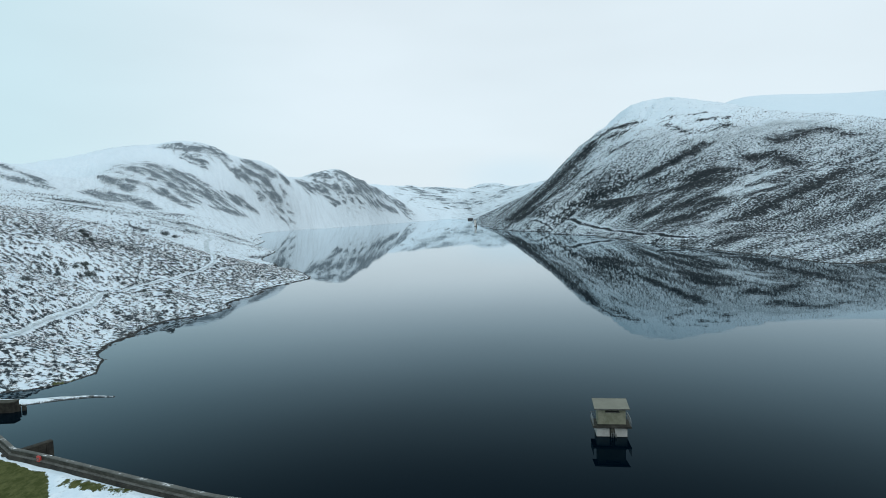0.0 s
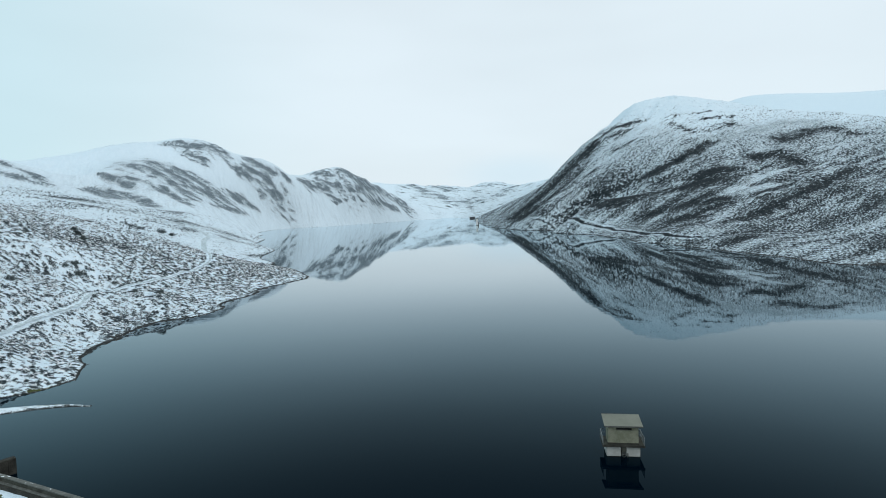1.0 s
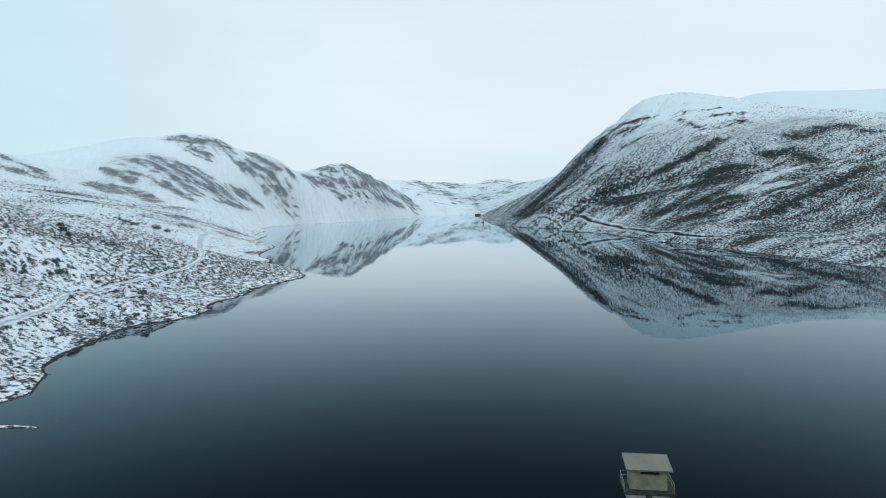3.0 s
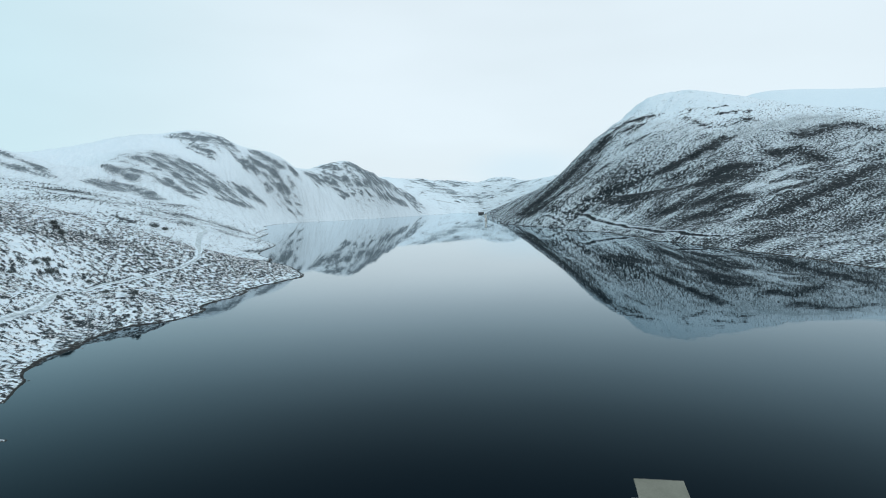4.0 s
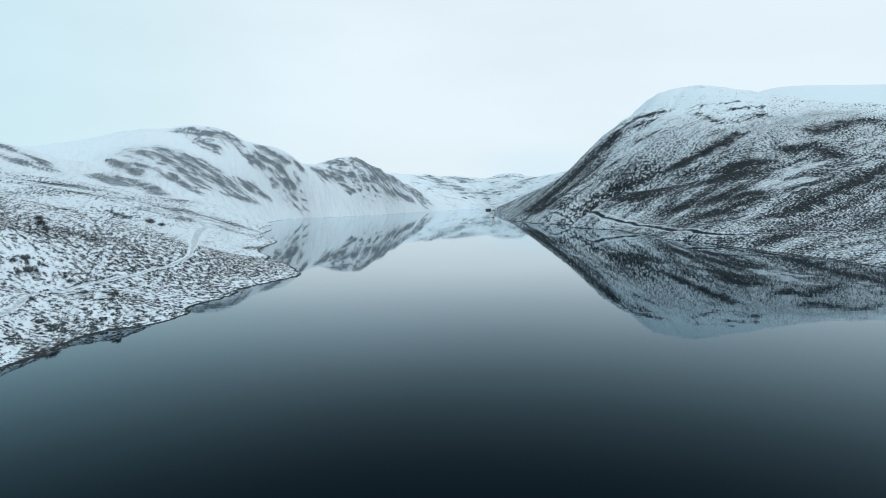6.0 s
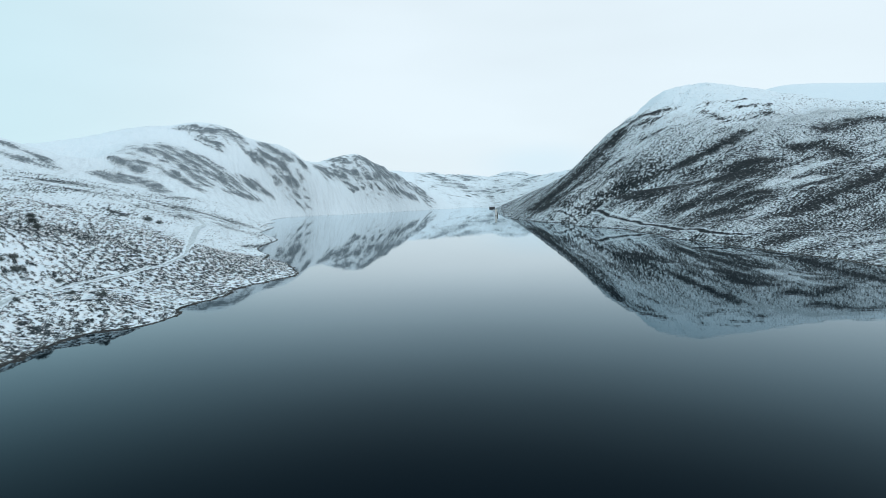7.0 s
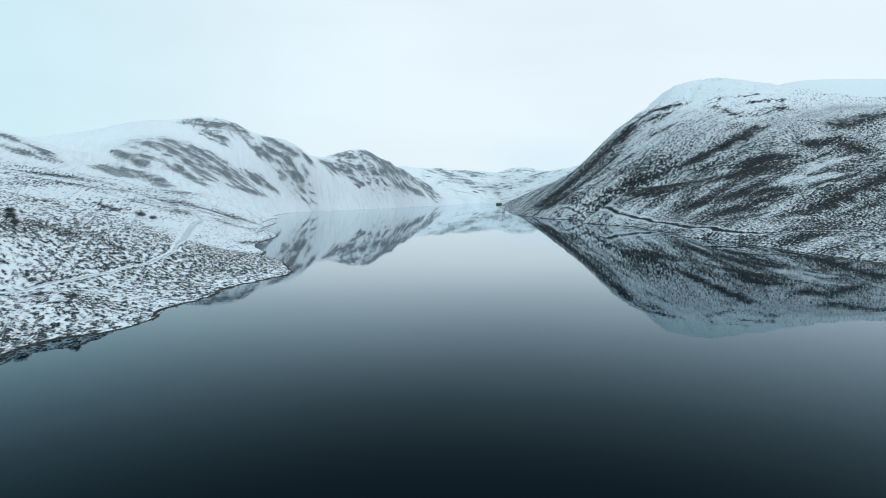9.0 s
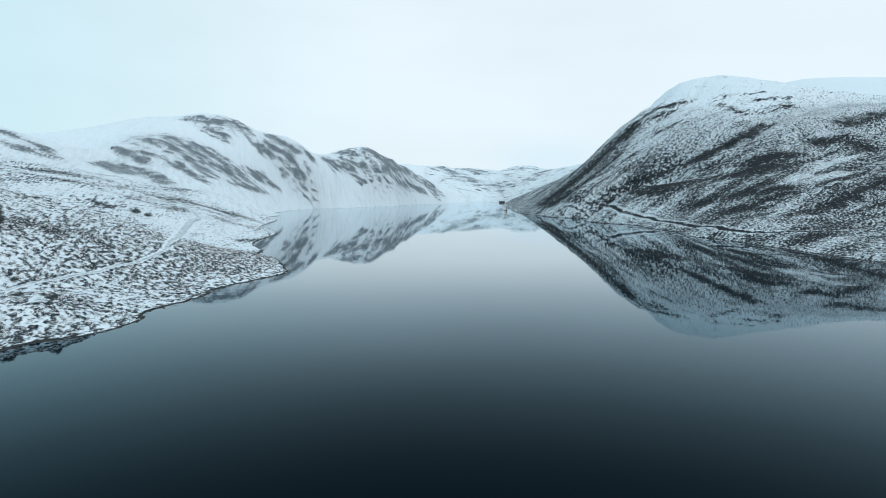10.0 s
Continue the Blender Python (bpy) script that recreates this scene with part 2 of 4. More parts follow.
def fit_relief():
    """A thin-plate surface of slope over bearing and logarithmic distance, so that near banks and far hills are equally fine."""
    pts = [(x, y, 0.0) for x, y in LEFT_SHORE + RIGHT_SHORE]
    pts += [(x - 9, y + 2, 1.1) for x, y in LEFT_SHORE[6:17]]
    pts += [(x, y, -0.05 * math.hypot(x, y)) for x, y in DEEP]
    pts += BANK + LEFT_HILLS + LEFT_CREST + RIGHT_FACE + RIGHT_CREST + FAR_RIDGE + FAR_HILLS + BEYOND
    pts += [(x * 1.06, y * 1.06, z * 0.90) for x, y, z in LEFT_CREST[4:] + RIGHT_CREST[:4]]
    pts += [(x * 1.05, y * 1.05, z * 1.0) for x, y, z in RIGHT_CREST[4:6]]
    p = np.array(pts, float)
    r = np.hypot(p[:, 0], p[:, 1])
    u, v, g = np.arctan2(p[:, 0], p[:, 1]), np.log(r), p[:, 2] / r
    u, v, g = np.concatenate([u, u - 2 * np.pi, u + 2 * np.pi]), np.tile(v, 3), np.tile(g, 3)
    keep = np.abs(u) < 4.2
    u, v, g = u[keep], v[keep], g[keep]
    d2 = (u[:, None] - u) ** 2 + (v[:, None] - v) ** 2
    k = np.where(d2 > 0, d2 * np.log(d2 + 1e-12) * 0.5, 0) + np.eye(len(u)) * 2e-4
    side = np.stack([np.ones_like(u), u, v], 1)
    a = np.block([[k, side], [side.T, np.zeros((3, 3))]])
    w = np.linalg.solve(a, np.concatenate([g, np.zeros(3)]))
    return u, v, w


RELIEF = fit_relief()
WATER_EDGE = LEFT_SHORE + RIGHT_SHORE
SPIT = [(-97.9, 116.4), (-91.0, 116.5), (-85.2, 116.4), (-80.4, 117.9), (-76.3, 118.8), (-72.9, 119.0), (-69.0, 118.4)]
PATH_BENCH = PATH


def base_height(x, y):
    uu, vv, w = RELIEF
    r = np.maximum(np.hypot(x, y), 4.0)
    u, v = np.arctan2(x, y), np.log(r)
    g = w[-3] + w[-2] * u + w[-1] * v
    for i in range(len(uu)):
        d2 = (u - uu[i]) ** 2 + (v - vv[i]) ** 2
        g = g + w[i] * 0.5 * d2 * np.log(d2 + 1e-12)
    return g * r


# rock bands, heather hollows and drifts on the hillsides: half-width, then the line
LEFT_CRAGS = [
    (23, [(-669, 1469), (-641, 1485), (-610, 1528), (-580, 1570)]), (19, [(-629, 1439), (-598, 1469)]), (31, [(-624, 1289), (-585, 1283), (-551, 1287), (-521, 1314)]),
    (29, [(-573, 1231), (-537, 1227)]), (32, [(-593, 1328), (-543, 1355), (-514, 1377)]), (24, [(-623, 1207), (-595, 1229)]),
    (8, [(-608, 1155), (-582, 1167), (-557, 1162)]), (12, [(-560, 1180), (-527, 1167), (-505, 1167)]), (11, [(-534, 1398), (-507, 1468), (-480, 1503)])]
SHOULDER_CRAGS = [
    (11, [(-493, 1273), (-476, 1417)]), (14, [(-634, 1111), (-618, 1124), (-595, 1131)]), (21, [(-609, 1024), (-604, 1062)]),
    (21, [(-598, 1078), (-573, 1097), (-533, 1078)]), (15, [(-533, 1550), (-503, 1589), (-468, 1622)]), (14, [(-528, 1603), (-488, 1640), (-453, 1648)]),
    (10, [(-553, 1545), (-529, 1581)]), (16, [(-540, 1640), (-516, 1660)]), (12, [(-508, 1659), (-473, 1701), (-452, 1729)])]
SECOND_CRAGS = [
    (15, [(-421, 1940), (-383, 1979)]), (16, [(-355, 2039), (-314, 2078)]), (22, [(-429, 1816), (-400, 1880), (-370, 1904)]),
    (14, [(-406, 1909), (-344, 1968), (-298, 2029)]), (46, [(-307, 2096), (-257, 2353), (-173, 2592)]), (12, [(-313, 2001), (-257, 2163), (-179, 2339)]),
    (4, [(-347, 1894), (-335, 1932)]), (19, [(-703, 937), (-684, 931)]), (16, [(-670, 937), (-658, 950), (-633, 926)]),
    (19, [(-645, 879), (-625, 908)])]
FAR_CRAGS = [
    (52, [(-231, 3945), (-192, 4155)]), (86, [(-163, 3924), (-75, 3866)]), (89, [(-29, 4185), (49, 4026)]),
    (97, [(261, 4439), (375, 4480)]), (50, [(408, 3834), (461, 3938)]), (80, [(-89, 3673), (51, 3679), (137, 3621)]),
    (65, [(123, 3543), (225, 3656), (353, 3715)])]
RIGHT_CRAGS = [
    (29, [(364, 1281), (393, 1290), (433, 1305)]), (18, [(364, 1234), (401, 1243)]), (10, [(399, 1188), (427, 1215)]),
    (15, [(351, 1153), (373, 1155)]), (11, [(479, 1238), (482, 1179), (481, 1157)]), (6, [(480, 1257), (515, 1286)]),
    (8, [(543, 1270), (588, 1292)]), (11, [(538, 1229), (617, 1244)]), (11, [(518, 1151), (585, 1182)]),
    (20, [(299, 1227), (346, 1257)])]
RIGHT_DARK = [
    (24, [(119, 1119), (163, 1142), (219, 1161), (284, 1221)]), (21, [(135, 1092), (199, 1077), (260, 1125)]), (11, [(265, 991), (316, 981), (356, 968), (413, 1001), (486, 1060)]),
    (17, [(243, 738), (272, 742), (300, 730), (332, 701)]), (15, [(259, 660), (291, 654), (325, 675)]), (19, [(246, 838), (302, 866), (342, 830), (380, 832)])]
RIGHT_HOLLOWS = [
    (26, [(610, 1043), (716, 1135), (770, 1154), (763, 1090)]), (8, [(307, 595), (348, 631), (400, 670), (451, 712), (519, 773), (568, 815)]), (11, [(266, 556), (292, 558), (294, 545)]),
    (20, [(508, 942), (547, 950), (541, 900)]), (18, [(372, 865), (427, 881)]), (5, [(216, 975), (222, 834), (248, 819)])]
RIGHT_WHITE = [
    (24, [(266, 1101), (312, 1127), (364, 1160), (420, 1224)]), (17, [(202, 1097), (251, 1110)]), (11, [(219, 769), (238, 741), (254, 713)]),
    (16, [(315, 870), (335, 848)]), (11, [(281, 741), (313, 729)]), (8, [(271, 588), (307, 639), (331, 662), (363, 679), (400, 700)]),
    (11, [(440, 811), (498, 854)]), (7, [(513, 807), (604, 886)]), (17, [(371, 753), (407, 746)])]
SMOOTH_SLOPES = [
    (16, [(194, 1002), (244, 1019), (291, 1034)]), (14, [(352, 970), (407, 986), (475, 1036), (554, 1108)]), (12, [(399, 873), (467, 928), (542, 988)]),
    (27, [(582, 1115), (694, 1202), (778, 1232)]), (14, [(571, 1040), (663, 1115), (773, 1206)])]
BANK_STREAKS = [
    (6, [(-261, 492), (-258, 517), (-252, 553), (-235, 558)]), (10, [(-252, 505), (-240, 518), (-233, 544)]), (9, [(-274, 566), (-260, 579), (-287, 758)]),
    (7, [(-298, 443), (-293, 471), (-285, 485), (-293, 563)]), (12, [(-339, 505), (-332, 543), (-329, 597)]), (13, [(-287, 758), (-263, 780), (-246, 794)]),
    (8, [(-209, 570), (-194, 588)]), (3, [(-162, 484), (-165, 541), (-173, 594)]), (7, [(-123, 369), (-134, 430)])]
BANK_CLUMPS = [
    (4, [(-175, 303), (-169, 306), (-162, 304)]), (3, [(-172, 287), (-171, 291)]), (2, [(-176, 282), (-176, 289)]),
    (7, [(-224, 362), (-216, 364)]), (2, [(-225, 380), (-208, 365)]), (6, [(-230, 428), (-220, 429)]),
    (2, [(-225, 324), (-212, 314)]), (2, [(-166, 321), (-143, 308)]), (2, [(-116, 206), (-108, 204)]),
    (2, [(-111, 190), (-101, 183)])]


def strips(x, y, lines, ragged=0.0):
    """Soft-edged bands along lines, up to 1."""
    out = np.zeros(np.shape(x))
    for half, line in lines:
        out = np.maximum(out, np.exp(-((np.maximum(near_line(x, y, line) + ragged, 0) / half) ** 2)))
    return out


def only(mask, make, *arrays):
    """make() of the arrays where the mask holds, 0 elsewhere."""
    shape = np.shape(arrays[0])
    arrays = [np.broadcast_to(a, shape)[mask] for a in arrays]
    out = np.zeros(shape)
    if arrays[0].size:
        out[mask] = make(*arrays)
    return out


def crag_mask(x, y):
    """Where rock breaks through on the hills beyond the moor."""
    return only(((x < 40) & (y > 760)) | (y > 2600), crag_strips, x, y)


def crag_strips(x, y):
    ragged = 22 * rough_noise(x, y, 60.0, 3, 0.6, 25)
    m = np.maximum(strips(x, y, LEFT_CRAGS, ragged * 0.7), strips(x, y, SHOULDER_CRAGS, ragged * 0.5))
    m = np.maximum(m, np.maximum(strips(x, y, SECOND_CRAGS, ragged * 0.4), 0.85 * strips(x, y, FAR_CRAGS, ragged * 2)))
    m = np.maximum(m, 0.52 * patch(x, y, -590, 1255, 130, 80, 60))
    m = np.maximum(m, 0.52 * patch(x, y, -480, 1620, 80, 60, 40))
    m = np.maximum(m, 0.50 * patch(x, y, -340, 2000, 130, 60, 50))
    m = np.maximum(m, 0.46 * patch(x, y, -850, 1470, 80, 40, 20))
    return m


def along(x, y, angle, ratio, size, octaves, gain, seed):
    """Noise drawn out along a direction of the plan, about -1 to 1 at one deviation."""
    c, q = math.cos(radians(angle)), math.sin(radians(angle))
    return rough_noise((x * c + y * q) / ratio, y * c - x * q, size, octaves, gain, seed) / 0.27


def right_side(x, y):
    return step(x - 0.03 * y, 0, 60)


def strata(x, y):
    """Ribs of rock that dip towards the head of the loch."""
    return only(((x < 60) & (y > 700)) | (y > 2500), rock_ribs, x, y)


def rock_ribs(x, y):
    r = np.hypot(x, y)
    fine = 0.8 * along(x, y, 53, 3.5, 8.0, 2, 0.65, 123) + 0.6 * along(x, y, 30, 1.6, 17.0, 2, 0.6, 121)
    coarse = 0.9 * along(x, y, 10, 1.6, 60.0, 4, 0.65, 125)
    return fine + (coarse - fine) * step(r, 2700, 3300)


def tufts(x, y):
    """Clumps of heather: finer on the near bank, coarser up the hills."""
    k = right_side(x, y)
    r = np.hypot(x, y)
    return only((k < 1) & (r < 1400), left_tufts, x, y) * (1 - k) + only((k > 0) & (r < 2600), right_tufts, x, y) * k


def left_tufts(x, y):
    s = step(np.hypot(x, y), 230, 330)
    near = 0.9 * along(x, y, -4, 2.0, 1.1, 2, 0.68, 301) + 0.35 * along(x, y, -20, 2.0, 4.0, 2, 0.6, 305)
    return near * (1 - s) + along(x, y, -25, 1.9, 1.8, 2, 0.75, 311) * s


def right_tufts(x, y):
    s = step(np.hypot(x, y), 700, 1000)
    return along(x, y, 50, 1.6, 2.0, 2, 0.75, 321) * (1 - s) + along(x, y, 45, 1.7, 3.2, 2, 0.75, 331) * s


def relief(x, y):
    """Height of the land and the bed of the loch."""
    z = base_height(x, y)
    r = np.hypot(x, y)
    high = step(z, 1.0, 25.0)
    up = step(z, 4.0, 60.0)
    tame = 1 - step(r, 2300, 2900) * step(x, 600, 900)
    far_rough = step(r, 2900, 4000) * (1 - step(x, 900, 1200))
    z = z + high * rough_noise(x, y, 160.0, 4, 0.5, 11) * (0.8 + 2.6 * up * tame)
    z = z + np.clip(crag_mask(x, y), 0, 1) * step(z, 15, 60) * np.clip(strata(x, y), -2, 2) * (1.1 + 1.0 * step(r, 1800, 4000))
    z = z + far_rough * (10 * rough_noise(x, y, 240.0, 4, 0.6, 41) + 7 * rough_noise(x, y, 60.0, 3, 0.6, 45))
    z = z + step(z, 30.0, 130.0) * (1 - far_rough) * tame * rough_noise(x, y, 34.0, 4, 0.6, 47) * 2.6
    z = z + step(z, 0.4, 4.0) * (rough_noise(x, y, 9.0, 3, 0.55, 51) * 0.5 + rough_noise(x, y, 30.0, 2, 0.5, 61) * 0.9)
    # heather stands proud of the snow in the hollows
    deep = 0.14 + 0.16 * right_side(x, y) * step(r, 300, 420)
    z = z + step(z, 0.5, 2.5) * (1 - step(r, 1300, 1900)) * np.clip(tufts(x, y), -1.2, 1.6) * deep * (1 - np.exp(-((near_line(x, y, PATH_BENCH) / 2.5) ** 2)))
    # ragged little bays and stones along the water
    edge = np.exp(-(z / 1.5) ** 2)
    z = z + edge * rough_noise(x, y, 7.0, 3, 0.6, 71) * 0.2 * np.clip(r / 250, 0.8, 1.3)
    # gullies on the face of the big hill, running down towards the water
    gully = 1 - np.abs(along(x, y, 53, 6.0, 70.0, 3, 0.5, 81)) * 0.6
    z = z - step(x, 120, 260) * step(z, 15, 70) * (1 - step(r, 1900, 2400)) * np.clip(gully - 0.35, 0, 1) * 5.0
    # low gravel spit before the bank
    s = near_line(x, y, SPIT)
    width = np.interp(x, [-112, -84, -70], [3.6, 2.1, 0.6])
    z = np.maximum(z, np.interp(x, [-112, -84, -70], [0.95, 0.68, 0.36]) * np.exp(-((s / width) ** 2) * 1.2) + 0.04 * rough_noise(x, y, 2.5, 2, 0.5, 91) - 0.18 - 0.25 * step(s, 4, 9) - 3 * step(s, 8, 16))
    # the path cut into the bank
    return z - 0.12 * np.exp(-((near_line(x, y, PATH_BENCH) / 2.0) ** 2))


def dam_side(x, y):
    """Distance to the dam's line, positive on the side of the water."""
    best, sign = np.full(np.shape(x), 1e9), np.ones(np.shape(x))
    for (ax, ay), (bx, by) in zip(DAM_LINE[:-1], DAM_LINE[1:]):
        dx, dy = bx - ax, by - ay
        s = np.clip(((x - ax) * dx + (y - ay) * dy) / (dx * dx + dy * dy), 0, 1)
        d = np.hypot(x - ax - s * dx, y - ay - s * dy)
        closer = d < best
        best = np.where(closer, d, best)
        sign = np.where(closer, np.sign(dx * (y - ay) - dy * (x - ax)), sign)
    return best * sign


def ground_height(x, y):
    z = relief(x, y)
    d = dam_side(x, y)
    near_dam = (np.hypot(x, y) < 260)
    land = 1.85 - 0.30 * np.clip(-d - 1.6, 0, 40) + 0.12 * rough_noise(x, y, 6.0, 3, 0.5, 95)
    z = np.where(near_dam & (d <= 0), np.where(d > -45, land + (z - land) * step(-d, 25, 45), z), z)
    pool = near_dam & (d > 0) & (near_line(x, y, SPIT) > 5) & (x > -90) & (x < 230)
    z = np.where(pool & (d < 11) & (y < 108), np.minimum(z, -1.2 - 0.1 * d), z)
    return z


def left_cover(x, y, z):
    """Share of heather and grass that shows on the moor and under the crags."""
    r = np.hypot(x, y)
    patchy = rough_noise(x, y, 90.0, 4, 0.55, 101)
    bank = 0.43 + 0.16 * patchy + 0.26 * rough_noise(x, y, 30.0, 3, 0.55, 103)
    bank = bank + 0.10 * patch(x, y, -150, 300, 60, 25, 60) + 0.18 * patch(x, y, -105, 335, 60, 22, 80) + -0.06 * patch(x, y, -118, 235, 60, 26, 90) + 0.12 * patch(x, y, -190, 280, 25, 12, 60)
    bank = bank - 0.30 * patch(x, y, -165, 258, 18, 8, 30) - 0.22 * patch(x, y, -185, 430, 60, 26, 70) - 0.2 * patch(x, y, -88, 300, 16, 8, 80)
    plain = 0.13 + 0.10 * patchy + 0.16 * along(x, y, 100, 6.0, 26.0, 3, 0.55, 111) * step(-x / np.maximum(y, 1), 0.22, 0.34) + 0.05 * along(x, y, 60, 5.0, 14.0, 3, 0.6, 113)
    snowy = step(r + 60 * patchy, 330, 470)
    out = bank * (1 - snowy) + plain * snowy
    out = out + 0.42 * strips(x, y, BANK_STREAKS, 2.5 * along(x, y, 100, 5.0, 8.0, 2, 0.6, 115)) + 0.5 * strips(x, y, BANK_CLUMPS, 0.8 * along(x, y, 30, 2.0, 5.0, 2, 0.6, 117))
    out = out - 0.12 * step(z, 45, 110)
    # mist on the far left hills, put into the colour as bare white snow
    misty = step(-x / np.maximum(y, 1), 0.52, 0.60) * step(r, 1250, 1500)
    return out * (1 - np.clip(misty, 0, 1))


def right_cover(x, y, z):
    """Dark heather below, blown snow above, in bands that climb towards the head of the loch."""
    band = along(x, y, 38, 6.0, 50.0, 4, 0.55, 131)
    fine = along(x, y, 36, 6.0, 16.0, 3, 0.65, 141)
    ragged = 4.2 * fine + 3.0 * along(x, y, 34, 2.2, 8.0, 2, 0.6, 143)
    hill = 0.56 + 0.05 * band + 0.09 * fine - 0.17 * step(z + 16 * band, 70, 150)
    hill = hill - 0.42 * step(z + 26 * band + 26 * fine, 165, 262) * (1 - 0.45 * step(x, 600, 720))
    hill = hill - 0.26 * strips(x, y, RIGHT_WHITE, ragged * 1.4)
    hill = hill + 0.42 * np.maximum(strips(x, y, RIGHT_DARK, ragged), strips(x, y, RIGHT_HOLLOWS, ragged))
    hill = hill + 0.8 * strips(x, y, RIGHT_CRAGS, ragged * 1.6) * np.clip(0.7 + 0.5 * fine, 0, 1.3)
    shelf = 0.52 + 0.08 * band + 0.08 * fine
    shelf = shelf + (hill - shelf) * step(z, 9, 20)
    return shelf


def smooth_slopes(x, y):
    return only((x > 150) & (y > 800), lambda a, b: strips(a, b, SMOOTH_SLOPES, 8 * rough_noise(a, b, 40.0, 3, 0.6, 145)), x, y)


def bare_amount(x, y, z):
    """How far heather, grass or rock show through the snow, 0 to 1, and where the grass is green."""
    r = np.hypot(x, y)
    k = right_side(x, y)
    clumps = tufts(x, y)
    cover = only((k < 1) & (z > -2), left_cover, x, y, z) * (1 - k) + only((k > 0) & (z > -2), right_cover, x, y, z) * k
    even = smooth_slopes(x, y) * k
    clumps = clumps * (1 - 0.72 * even)
    out = step((1.10 - 0.45 * k) * clumps + 3.0 * (cover - 0.5), -1.5, 1.5)
    out = out * (1 - (1 - k) * step(r, 850, 1150))
    # rock ribs
    crag = crag_mask(x, y)
    ribs = strata(x, y)
    out = np.maximum(out, step(1.5 * crag - 0.95 + 0.6 * ribs, -1.1, 1.1) * step(crag, 0.05, 0.3))
    # the valley at the head of the loch
    far = step(y, 2400, 3000) * (np.abs(x) < 1100) * step(x + 0.1 * y, 20, 90)
    valley = 0.12 + 0.34 * rough_noise(x * 0.6 + y * 0.05, y * 0.12, 26.0, 4, 0.6, 151) + 0.16 * patch(x, y, 170, 3300, 110, 500, 0)
    out = out * (1 - far) + np.maximum(np.clip(valley, 0, 0.5), step(1.5 * crag - 1.0 + 0.7 * ribs, -0.9, 1.0) * 0.8) * far
    # the far right ridge stays pure white, standing in for the mist over it
    out = out * (1 - step(r, 2300, 2800) * step(x, 900, 1100))
    # wet stones at the water's edge, the trodden path, and the tracks
    far_band = 0.07 + np.minimum(r / 1900.0, 0.5)
    wet = step(far_band - z, 0.0, 0.3 * far_band) * step(z, -3, -0.5)
    out = np.maximum(out, wet * (1.2 - 0.75 * step(r, 1100, 1700)))
    p = near_line(x, y, PATH_BENCH)
    out = out * (1 - np.exp(-((p / 1.3) ** 2)))
    out = out + 0.3 * np.exp(-(((p - 1.7) / 0.7) ** 2)) * (1 - step(r, 330, 400)) - 0.6 * np.exp(-((p / 3.0) ** 2)) * step(r, 330, 400)
    t = np.minimum(near_line(x, y, TRACK), near_line(x, y, TRACK_UPPER))
    out = out - 0.4 * np.exp(-((t / 3.0) ** 2))
    t = near_line(x, y, SHORE_TRACK)
    out = out + 0.6 * np.exp(-(((t - 0.6) / 1.5) ** 2)) * step(x, 150, 200) - 0.4 * np.exp(-(((t - 4) / 1.8) ** 2))
    spit = near_line(x, y, SPIT)
    out = np.where((spit < 6) & (z > 0.05), np.where(z > 0.13, 0.1 + 0.35 * step(x, -84, -76), 0.9), out)
    d = dam_side(x, y)
    lawn = (d < 0) & (r < 260)
    out = np.where(lawn, 0.02, out)
    inside = np.minimum((x + 55.0) * -0.437 + (y - 78.0) * -0.899, (x + 55.0) * -0.840 + (y - 78.0) * -0.543)
    holes = 26 - np.hypot(x + 73, y - 73) + 9 * rough_noise(x, y, 11.0, 3, 0.5, 163)
    inside = np.minimum(inside + 1.2 * rough_noise(x, y, 14.0, 3, 0.5, 161) * step(inside, 2, 6), holes)
    strip = near_line(x, y, [(-51.1, 75.3), (-46.7, 73.7), (-40.8, 71.6)])
    moss = 0.62 * np.exp(-((near_line(x, y, [(-88, 129), (-85, 131.5)]) / 1.7) ** 2)) + 0.6 * np.exp(-((near_line(x, y, [(-79.5, 119), (-76.5, 119.2)]) / 1.0) ** 2))
    green = np.where(lawn, np.maximum(step(inside, -0.8, 0.9), 0.68 * np.exp(-((strip / 1.3) ** 2))), moss)
    return np.clip(out, 0, 1), np.clip(green, 0, 1)


def thin_amount(x, y, z):
    """How thin the snow lies: blown off the heather slopes, deep on the tops."""
    right = np.maximum(0.74 - 0.64 * step(z + 60 * rough_noise(x, y, 120.0, 3, 0.5, 171), 140, 230), 0.95 * smooth_slopes(x, y))
    r = np.hypot(x, y)
    rills = step(along(x, y, -62, 11.0, 6.5, 3, 0.7, 173), -0.4, 1.8)
    left = (0.18 + 0.24 * rills) * (1 - 0.75 * step(z, 80, 170)) * step(r, 330, 600) + 0.5 * strips(x, y, BANK_STREAKS) + 0.5 * np.clip(crag_mask(x, y), 0, 1)
    k = right_side(x, y)
    return np.clip(right * k + left * (1 - k), 0, 1) * (1 - step(r, 2200, 2700) * 0.6)


# tracks on the hillsides
TRACK = [(-261, 494), (-258, 530), (-247, 553), (-231, 574), (-213, 622), (-219, 682)]
TRACK_UPPER = [(-358, 590), (-294, 564), (-266, 552), (-263, 591), (-255, 629), (-255, 693)]
SHORE_TRACK = [(137, 1031), (177, 963), (194, 810), (216, 759), (218, 664), (215, 564), (231, 523), (247, 509), (272, 505), (298, 511), (309, 494), (320, 473)]


